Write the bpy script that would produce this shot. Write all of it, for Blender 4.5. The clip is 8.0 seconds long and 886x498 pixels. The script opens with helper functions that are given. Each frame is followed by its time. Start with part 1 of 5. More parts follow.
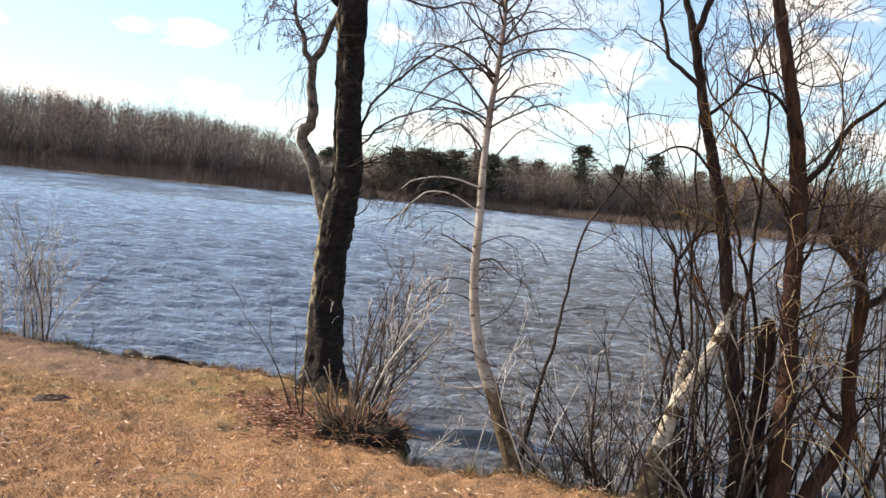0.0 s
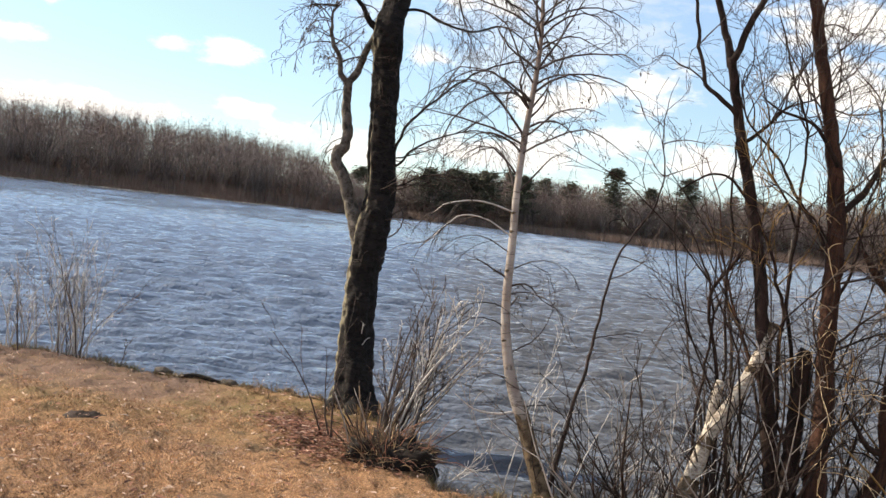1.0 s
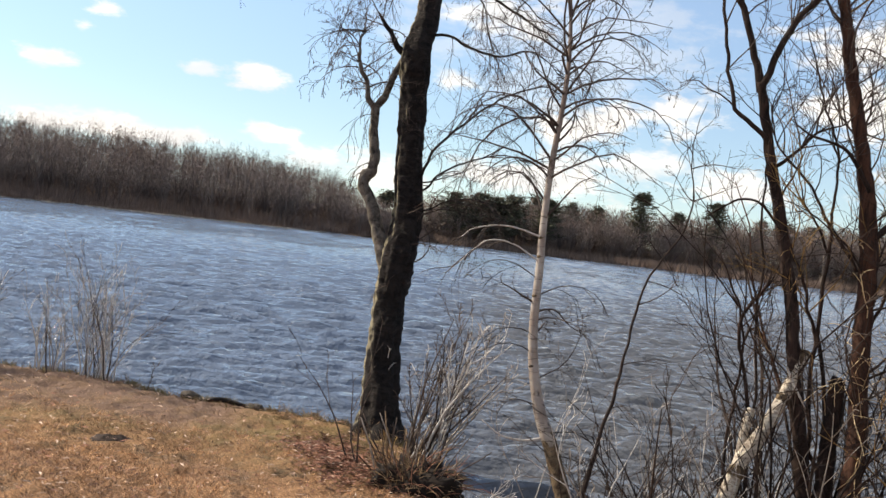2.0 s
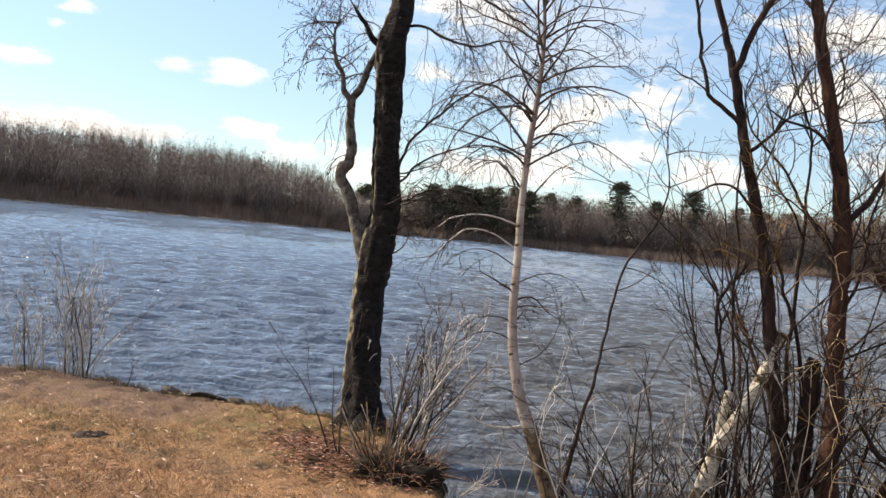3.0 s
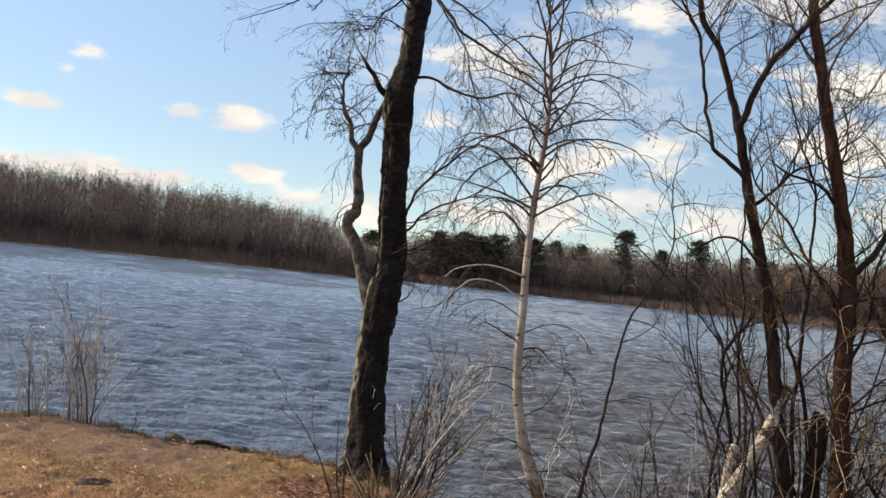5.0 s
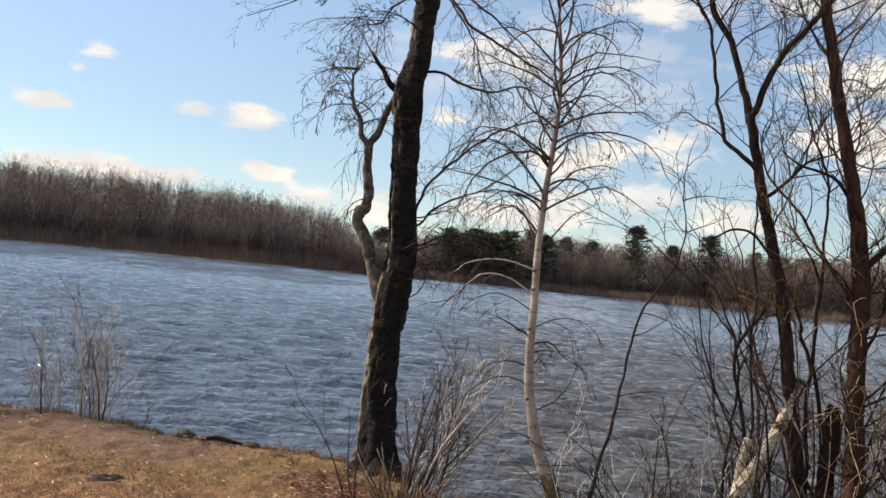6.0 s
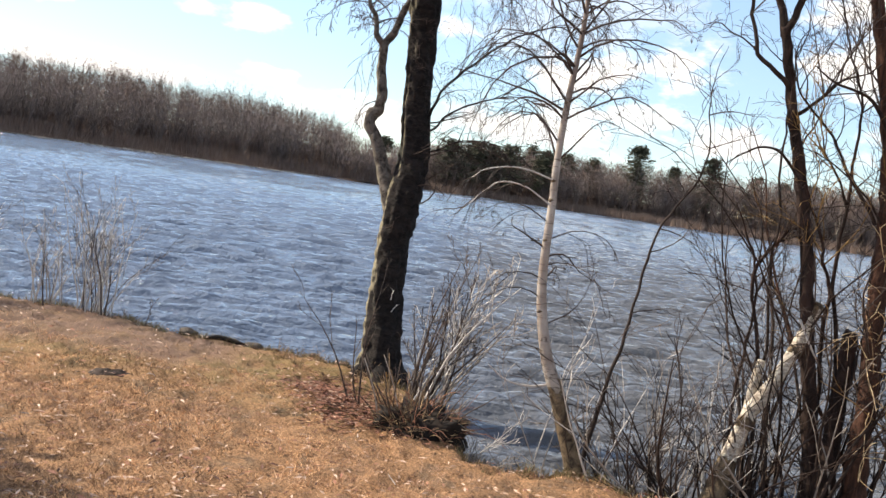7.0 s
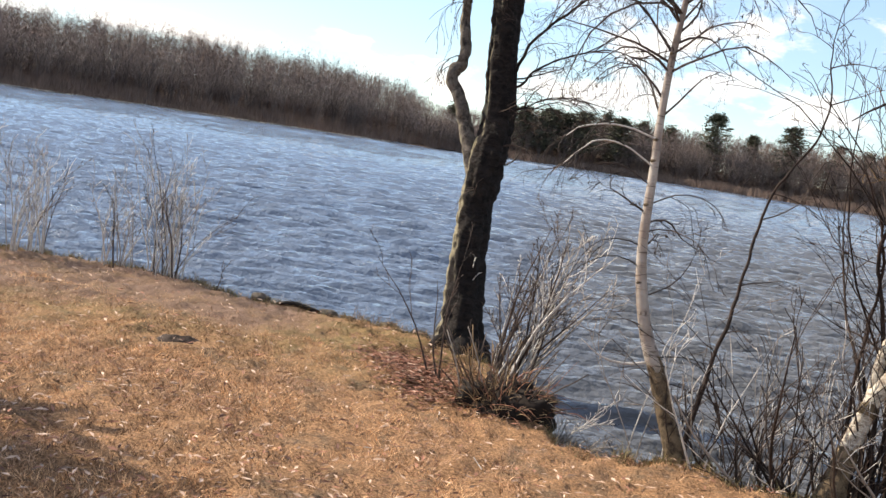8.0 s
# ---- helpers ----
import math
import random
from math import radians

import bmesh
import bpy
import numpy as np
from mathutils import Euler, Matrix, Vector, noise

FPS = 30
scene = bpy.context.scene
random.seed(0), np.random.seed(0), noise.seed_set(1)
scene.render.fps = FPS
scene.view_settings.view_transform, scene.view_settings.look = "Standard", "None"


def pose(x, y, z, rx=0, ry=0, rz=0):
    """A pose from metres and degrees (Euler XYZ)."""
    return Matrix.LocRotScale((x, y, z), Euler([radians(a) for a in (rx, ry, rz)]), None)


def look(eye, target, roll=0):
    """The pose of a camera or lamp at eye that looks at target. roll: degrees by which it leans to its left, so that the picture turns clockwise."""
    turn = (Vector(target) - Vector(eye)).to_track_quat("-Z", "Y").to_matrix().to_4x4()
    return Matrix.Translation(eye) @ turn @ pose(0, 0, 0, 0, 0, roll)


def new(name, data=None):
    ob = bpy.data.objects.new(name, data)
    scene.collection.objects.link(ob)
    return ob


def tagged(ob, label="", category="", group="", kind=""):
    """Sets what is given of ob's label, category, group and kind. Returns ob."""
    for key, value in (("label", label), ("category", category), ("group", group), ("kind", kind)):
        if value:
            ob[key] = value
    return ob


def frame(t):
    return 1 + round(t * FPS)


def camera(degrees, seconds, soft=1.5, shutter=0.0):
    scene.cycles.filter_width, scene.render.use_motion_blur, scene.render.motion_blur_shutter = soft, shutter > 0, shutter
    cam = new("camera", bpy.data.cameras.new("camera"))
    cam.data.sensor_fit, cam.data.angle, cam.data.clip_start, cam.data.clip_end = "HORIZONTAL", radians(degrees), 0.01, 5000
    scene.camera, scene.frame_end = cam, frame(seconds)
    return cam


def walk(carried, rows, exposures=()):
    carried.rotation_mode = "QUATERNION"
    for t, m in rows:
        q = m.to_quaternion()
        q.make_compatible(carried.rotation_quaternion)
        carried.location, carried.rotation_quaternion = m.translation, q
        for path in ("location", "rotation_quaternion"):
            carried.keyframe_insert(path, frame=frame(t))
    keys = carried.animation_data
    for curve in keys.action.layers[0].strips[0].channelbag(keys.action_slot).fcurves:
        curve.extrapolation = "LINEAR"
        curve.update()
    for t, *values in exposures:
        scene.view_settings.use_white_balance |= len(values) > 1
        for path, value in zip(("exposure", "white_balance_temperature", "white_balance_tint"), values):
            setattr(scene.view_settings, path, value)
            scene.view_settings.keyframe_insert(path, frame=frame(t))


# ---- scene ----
cam = camera(46.0, 8.0, soft=1.5)
PATH = [
    (0, (0.015, -0.028, 1.602), (0.331, 9.956, 1.124), 5.80),
    (0.3, (0.015, -0.023, 1.604), (0.263, 9.961, 1.097), 5.19),
    (0.5, (0.013, -0.022, 1.604), (0.204, 9.964, 1.106), 5.38),
    (0.8, (0.004, -0.017, 1.607), (0.077, 9.973, 1.159), 5.50),
    (1, (0.002, -0.008, 1.621), (0.004, 9.987, 1.308), 6.68),
    (1.2, (-0.007, -0.017, 1.623), (-0.120, 9.980, 1.378), 7.07),
    (1.5, (-0.005, -0.006, 1.622), (-0.282, 9.989, 1.454), 6.93),
    (1.7, (-0.005, 0.006, 1.626), (-0.307, 10.001, 1.513), 6.93),
    (2.8, (-0.000, 0.023, 1.611), (-0.095, 10.021, 1.462), 5.99),
    (3, (0.006, -0.001, 1.607), (-0.064, 9.997, 1.444), 5.81),
    (3.3, (0.004, 0.010, 1.610), (-0.078, 10.008, 1.446), 5.30),
    (3.5, (0.006, 0.016, 1.619), (-0.086, 10.015, 1.537), 5.53),
    (3.8, (0.003, 0.010, 1.621), (-0.082, 10.009, 1.672), 5.79),
    (4, (0.005, -0.006, 1.621), (-0.089, 9.993, 1.726), 5.80),
    (4.3, (0.002, -0.011, 1.627), (-0.087, 9.987, 1.806), 5.93),
    (4.5, (0.004, -0.014, 1.624), (-0.103, 9.982, 1.875), 5.95),
    (4.7, (-0.001, -0.038, 1.630), (-0.115, 9.958, 1.910), 6.24),
    (5.8, (-0.003, -0.036, 1.620), (-0.275, 9.957, 1.883), 5.93),
    (6, (-0.000, -0.014, 1.614), (-0.263, 9.980, 1.848), 6.01),
    (6.2, (-0.010, -0.027, 1.608), (-0.249, 9.968, 1.813), 8.32),
    (6.3, (-0.022, -0.015, 1.601), (-0.248, 9.982, 1.726), 9.10),
    (6.5, (-0.053, 0.024, 1.591), (-0.241, 10.022, 1.520), 9.99),
    (6.7, (-0.086, 0.074, 1.585), (-0.251, 10.069, 1.332), 8.66),
    (6.8, (-0.096, 0.097, 1.582), (-0.258, 10.090, 1.255), 8.00),
    (7, (-0.106, 0.170, 1.560), (-0.254, 10.151, 0.959), 8.48),
    (7.2, (-0.104, 0.277, 1.542), (-0.305, 10.241, 0.718), 8.48),
    (7.3, (-0.097, 0.326, 1.534), (-0.349, 10.285, 0.665), 8.37),
    (7.5, (-0.102, 0.428, 1.535), (-0.565, 10.377, 0.638), 8.67),
    (7.7, (-0.125, 0.541, 1.536), (-0.802, 10.467, 0.528), 9.47),
    (7.8, (-0.165, 0.602, 1.525), (-0.899, 10.524, 0.520), 9.66),
    (8, (-0.228, 0.707, 1.487), (-1.000, 10.625, 0.472), 8.94),
]
walk(cam, [(t, look(eye, target, roll)) for t, eye, target, roll in PATH], exposures=[(0.0, 0.84, 7200, 11), (0.8, 0.77, 7200, 11), (1.2, 0.62, 7200, 11), (1.6, 0.51, 7200, 11), (2.8, 0.57, 7250, 11), (3.5, 0.59, 7250, 11), (4.2, 0.34, 7350, 11), (4.5, 0.27, 7350, 11), (5.9, 0.26, 7350, 11), (6.2, 0.29, 7350, 11), (6.5, 0.55, 7250, 11), (6.8, 0.75, 7150, 11), (7.1, 0.88, 7100, 11), (8.0, 0.85, 7100, 11)])

# ---------------------------------------------------------------- light
SUN_AZ, SUN_EL = -66.0, 38.0          # degrees from straight ahead (minus: to the left), above the horizon
CLOUDS = [  # azimuth, elevation, half width, half height, weight
    (-20.8, 9.5, 1.0, 0.42, 0.9), (-21.6, 8.6, 0.7, 0.32, 0.9), (-23.6, 6.7, 1.4, 0.45, 0.95), (-15.5, 7.4, 1.0, 0.42, 0.75),
    (-12.5, 7.3, 1.7, 0.7, 1.0), (-11.4, 4.5, 1.9, 0.6, 1.0), (-9.0, 3.6, 2.4, 0.8, 1.0), (-18.8, 3.6, 5.0, 0.66, 1.0),
    (-23.0, 3.5, 2.6, 0.5, 1.0), (-29.0, 3.5, 4.5, 0.6, 0.9), (-2.1, 8.6, 1.5, 0.75, 0.9), (5.5, 7.0, 2.9, 1.3, 1.0),
    (10.4, 8.0, 2.1, 1.4, 1.0), (19.7, 8.8, 3.2, 1.6, 1.0), (19.2, 12.0, 3.8, 1.5, 0.95), (9.0, 15.2, 3.0, 1.1, 0.9),
    (0.3, 12.4, 3.6, 1.4, 0.85), (-5.3, 3.1, 1.9, 1.1, 0.95), (12.8, 4.3, 3.3, 1.1, 0.95), (2.8, 3.8, 4.8, 1.25, 0.95),
    (8.8, 5.2, 3.5, 0.9, 0.75), (24.0, 5.0, 4.0, 1.3, 0.85), (17.0, 16.0, 5.0, 1.2, 0.8), (4.0, 10.8, 9.0, 3.6, 0.3), (27.0, 13.0, 3.0, 1.4, 0.8),
]


class Nodes:
    """A short way to write node trees."""

    def __init__(self, tree):
        self.tree = tree
        tree.nodes.clear()

    def add(self, kind, ins=None):
        n = self.tree.nodes.new(kind)
        for k, v in (ins or {}).items():
            if isinstance(v, bpy.types.NodeSocket):
                self.tree.links.new(v, n.inputs[k])
            else:
                n.inputs[k].default_value = v
        return n

    def math(self, op, a, b=0.0, c=0.0):
        n = self.add("ShaderNodeMath", {0: a, 1: b, 2: c})
        n.operation = op
        return n.outputs[0]

    def dot(self, a, b):
        n = self.add("ShaderNodeVectorMath", {0: a, 1: b})
        n.operation = "DOT_PRODUCT"
        return n.outputs["Value"]

    def grey(self, fac, lo, hi, a=0.0, b=1.0):
        n = self.add("ShaderNodeMapRange", {0: fac, 1: lo, 2: hi, 3: a, 4: b})
        n.interpolation_type = "SMOOTHSTEP"
        return n.outputs[0]

    def mix(self, fac, a, b):
        n = self.tree.nodes.new("ShaderNodeMix")
        n.data_type = "RGBA"
        for k, v in ((0, fac), (6, a), (7, b)):
            if isinstance(v, bpy.types.NodeSocket):
                self.tree.links.new(v, n.inputs[k])
            else:
                n.inputs[k].default_value = v
        return n.outputs[2]

    def noise(self, vec, scale, detail=4.0, rough=0.55, distort=0.0):
        return self.add("ShaderNodeTexNoise", {"Vector": vec, "Scale": scale, "Detail": detail, "Roughness": rough, "Distortion": distort}).outputs["Fac"]

    def scaled(self, vec, s):
        return self.add("ShaderNodeMapping", {"Vector": vec, "Scale": s}).outputs[0]


def build_world():
    w = bpy.data.worlds.new("sky")
    w.use_nodes = True
    scene.world = w
    n = Nodes(w.node_tree)
    sky = n.add("ShaderNodeTexSky")
    sky.sky_type, sky.sun_disc, sky.sun_elevation, sky.sun_rotation = "NISHITA", False, radians(SUN_EL), radians(SUN_AZ)
    sky.altitude, sky.air_density, sky.dust_density, sky.ozone_density = 1500.0, 0.95, 0.0, 1.2
    at = n.add("ShaderNodeTexCoord").outputs["Generated"]
    sep = n.add("ShaderNodeSeparateXYZ", {0: at})
    az = n.math("MULTIPLY", n.math("ARCTAN2", sep.outputs[0], sep.outputs[1]), 57.2958)
    el = n.math("MULTIPLY", n.math("ARCSINE", sep.outputs[2]), 57.2958)
    flat = n.scaled(at, (1.0, 1.0, 2.4))
    rag = n.math("SUBTRACT", n.noise(flat, 22.0, 6.0, 0.62), 0.5)
    rag2 = n.math("SUBTRACT", n.noise(flat, 7.0, 3.0, 0.5), 0.5)
    total = 0.0
    for a, e, hw, hh, k in CLOUDS:
        u = n.math("DIVIDE", n.math("SUBTRACT", az, a), hw)
        v = n.math("DIVIDE", n.math("SUBTRACT", el, e), hh)
        d = n.math("SQRT", n.math("ADD", n.math("MULTIPLY", u, u), n.math("MULTIPLY", v, v)))
        d = n.math("ADD", n.math("MULTIPLY_ADD", rag, 3.4, d), n.math("MULTIPLY", rag2, 0.9))
        total = n.math("MAXIMUM", total, n.math("MULTIPLY", n.grey(d, 1.2, 0.3), k))
    wide = n.math("MULTIPLY", n.grey(n.noise(flat, 3.0, 6.0, 0.6), 0.47, 0.62), n.math("MAXIMUM", n.grey(n.math("ABSOLUTE", n.math("SUBTRACT", n.math("ABSOLUTE", az), 105.0)), 72.0, 60.0), n.grey(el, 19.0, 26.0)))
    total = n.math("MAXIMUM", total, wide)
    shade = n.noise(flat, 16.0, 4.0, 0.5)
    white = n.mix(n.grey(shade, 0.35, 0.65), (5.3, 5.45, 5.7, 1), (6.5, 6.5, 6.5, 1))
    clear = n.mix(n.grey(el, 1.0, 17.0), (0.70, 0.745, 0.79, 1), (1.13, 1.11, 1.09, 1))
    blue = n.add("ShaderNodeVectorMath", {0: sky.outputs[0], 1: clear})
    blue.operation = "MULTIPLY"
    out = n.mix(total, blue.outputs[0], white)
    bg = n.add("ShaderNodeBackground", {"Color": out, "Strength": 0.130})
    n.add("ShaderNodeOutputWorld", {"Surface": bg.outputs[0]})


build_world()
sun = new("sun", bpy.data.lights.new("sun", "SUN"))
sun.data.energy, sun.data.angle, sun.data.color = 5.0, radians(0.5), (1.0, 0.92, 0.80)
_a, _e = radians(SUN_AZ), radians(SUN_EL)
sun.matrix_world = look((0, 0, 0), (-math.sin(_a) * math.cos(_e), -math.cos(_a) * math.cos(_e), -math.sin(_e)))


# ---------------------------------------------------------------- materials
def material(name, rough=0.8, metal=0.0, spec=0.35):
    m = bpy.data.materials.new(name)
    m.use_nodes = True
    n = Nodes(m.node_tree)
    bsdf = n.add("ShaderNodeBsdfPrincipled", {"Roughness": rough, "Metallic": metal, "Specular IOR Level": spec})
    n.add("ShaderNodeOutputMaterial", {"Surface": bsdf.outputs[0]})
    return m, n, bsdf


def bumped(n, bsdf, height, strength, distance):
    b = n.add("ShaderNodeBump", {"Height": height, "Strength": strength, "Distance": distance})
    n.tree.links.new(b.outputs[0], bsdf.inputs["Normal"])


def paint(n, bsdf, colour):
    n.tree.links.new(colour, bsdf.inputs["Base Color"])


def bark(name, dark, light, sunlit_moss=None, stretch=6.0, scale=18.0, depth=0.02, side=(-1.0, 0.15, 0.0)):
    """Furrowed bark; moss grows on the sunward side, its colour holding the sunlit strip."""
    m, n, b = material(name, 0.9, spec=0.2)
    co = n.add("ShaderNodeTexCoord").outputs["Object"]
    long = n.scaled(co, (1, 1, 1 / stretch))
    fur = n.noise(long, scale, 6.0, 0.65, 0.6)
    fine = n.noise(co, scale * 6, 4.0, 0.6)
    blot = n.noise(co, 3.0, 3.0, 0.5)
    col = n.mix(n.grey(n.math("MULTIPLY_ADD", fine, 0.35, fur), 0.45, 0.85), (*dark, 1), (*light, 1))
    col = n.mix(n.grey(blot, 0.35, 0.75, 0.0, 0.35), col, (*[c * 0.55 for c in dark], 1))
    if sunlit_moss:
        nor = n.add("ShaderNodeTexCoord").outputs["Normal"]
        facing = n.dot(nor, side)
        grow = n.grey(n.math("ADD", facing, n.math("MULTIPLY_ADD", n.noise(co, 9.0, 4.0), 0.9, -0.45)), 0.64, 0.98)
        col = n.mix(n.math("MULTIPLY", grow, 0.9), col, n.mix(fine, (*[c * 0.6 for c in sunlit_moss], 1), (*sunlit_moss, 1)))
    paint(n, b, col)
    bumped(n, b, n.math("MULTIPLY_ADD", fine, 0.3, fur), 0.9, depth)
    return m


def birch_bark():
    m, n, b = material("birch_bark", 0.7, spec=0.3)
    co = n.add("ShaderNodeTexCoord").outputs["Object"]
    ring = n.noise(n.scaled(co, (3.0, 3.0, 42.0)), 2.2, 4.0, 0.6, 0.4)
    blot = n.noise(n.scaled(co, (1, 1, 0.7)), 14.0, 5.0, 0.6)
    tan = n.noise(co, 5.0, 4.0, 0.6)
    col = n.mix(n.grey(tan, 0.35, 0.7), (0.40, 0.352, 0.308, 1), (0.22, 0.17, 0.14, 1))
    col = n.mix(n.grey(ring, 0.58, 0.68), col, (0.09, 0.065, 0.05, 1))
    col = n.mix(n.grey(blot, 0.57, 0.7), col, (0.07, 0.05, 0.04, 1))
    sep = n.add("ShaderNodeSeparateXYZ", {0: co})
    col = n.mix(n.grey(n.math("MULTIPLY_ADD", blot, 0.8, sep.outputs[2]), 2.1, 3.3, 0.0, 0.88), col, (0.15, 0.105, 0.085, 1))
    foot = n.grey(n.math("MULTIPLY_ADD", blot, 0.35, sep.outputs[2]), 0.58, 0.40)
    col = n.mix(foot, col, n.mix(blot, (0.05, 0.035, 0.025, 1), (0.2, 0.15, 0.09, 1)))
    paint(n, b, col)
    bumped(n, b, n.math("ADD", ring, blot), 0.6, 0.006)
    return m


def twig_stuff(name, a, b_, rough=0.75, patch=None):
    """Thin stalks, each of its own tone; patch: a second tone in drifts about a metre wide."""
    m, n, b = material(name, rough, spec=0.3)
    co = n.add("ShaderNodeTexCoord").outputs["Object"]
    isl = n.add("ShaderNodeNewGeometry").outputs["Random Per Island"]
    f = n.math("ADD", n.math("MULTIPLY", isl, 0.7), n.math("MULTIPLY", n.noise(co, 25.0, 3.0), 0.5))
    col = n.mix(n.grey(f, 0.2, 0.95), (*a, 1), (*b_, 1))
    if patch:
        drift = n.math("MULTIPLY_ADD", n.noise(co, 4.5, 4.0, 0.6), 0.5, n.noise(co, 1.1, 3.0, 0.55))
        col = n.mix(n.grey(drift, 0.66, 0.86, 0.0, 0.8), col, n.mix(isl, (*[c * 0.45 for c in patch], 1), (*patch, 1)))
    paint(n, b, col)
    return m


def lawn_soil():
    m, n, b = material("dry_lawn_soil", 0.95, spec=0.15)
    co = n.add("ShaderNodeTexCoord").outputs["Object"]
    big = n.noise(co, 0.55, 4.0, 0.6)
    mid = n.noise(co, 3.5, 5.0, 0.65)
    fine = n.noise(co, 70.0, 5.0, 0.7)
    tan = n.mix(n.grey(fine, 0.3, 0.72), (0.10, 0.053, 0.029, 1), (0.48, 0.275, 0.145, 1))
    earth = n.mix(n.grey(fine, 0.3, 0.7), (0.07, 0.05, 0.035, 1), (0.24, 0.16, 0.10, 1))
    green = n.mix(fine, (0.07, 0.065, 0.02, 1), (0.22, 0.19, 0.07, 1))
    col = n.mix(n.grey(mid, 0.5, 0.72), tan, earth)
    sep = n.add("ShaderNodeSeparateXYZ", {0: co})
    far = n.grey(n.math("MULTIPLY_ADD", big, 2.0, sep.outputs[1]), 8.0, 9.6)
    bare = n.mix(n.grey(fine, 0.3, 0.7), (0.098, 0.063, 0.050, 1), (0.250, 0.162, 0.124, 1))
    trod = n.math("MULTIPLY", n.grey(n.math("MULTIPLY_ADD", big, 1.6, sep.outputs[1]), 8.7, 9.6), n.grey(sep.outputs[0], -1.35, -2.3))
    col = n.mix(n.math("MULTIPLY", trod, n.grey(mid, 0.68, 0.45, 0.25, 0.9)), col, bare)
    col = n.mix(n.math("MULTIPLY", n.math("MULTIPLY", far, n.grey(trod, 0.0, 0.9, 1.0, 0.2)), n.grey(mid, 0.3, 0.6, 0.0, 0.5)), col, green)
    col = n.mix(n.grey(sep.outputs[2], -0.22, -0.42), col, (0.045, 0.032, 0.022, 1))
    woods = n.mix(n.grey(n.noise(co, 0.15, 5.0), 0.3, 0.7), (0.10, 0.065, 0.05, 1), (0.19, 0.13, 0.09, 1))
    col = n.mix(n.grey(sep.outputs[1], 60.0, 90.0), col, woods)
    paint(n, b, col)
    bumped(n, b, n.math("MULTIPLY_ADD", mid, 2.0, fine), 0.8, 0.02)
    return m


def lake_water():
    m, n, b = material("lake_water", 0.06, spec=0.5)
    b.inputs["IOR"].default_value = 1.333
    co = n.add("ShaderNodeTexCoord").outputs["Object"]
    wind = n.scaled(co, (0.8, 1.0, 1.0))
    fine = n.noise(wind, 11.0, 5.0, 0.6, 0.3)
    mid = n.noise(wind, 3.2, 3.0, 0.55, 0.2)
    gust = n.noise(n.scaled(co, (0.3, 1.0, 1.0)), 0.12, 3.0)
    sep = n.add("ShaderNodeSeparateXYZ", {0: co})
    # Greyer to the right: shallows, plus the duller sky reflection put into the colour.
    right_grey = n.math("MULTIPLY", n.grey(sep.outputs[0], -2.0, 1.5), n.grey(n.math("MULTIPLY_ADD", gust, 6.0, sep.outputs[1]), 110.0, 18.0))
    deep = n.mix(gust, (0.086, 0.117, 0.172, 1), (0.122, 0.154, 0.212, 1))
    paint(n, b, n.mix(right_grey, deep, (0.100, 0.104, 0.112, 1)))
    wide = n.noise(n.scaled(co, (0.22, 1.0, 1.0)), 0.9, 5.0, 0.65)
    bumped(n, b, n.math("MULTIPLY_ADD", wide, 2.6, n.math("MULTIPLY_ADD", fine, 0.55, mid)), 0.9, 0.10)
    return m


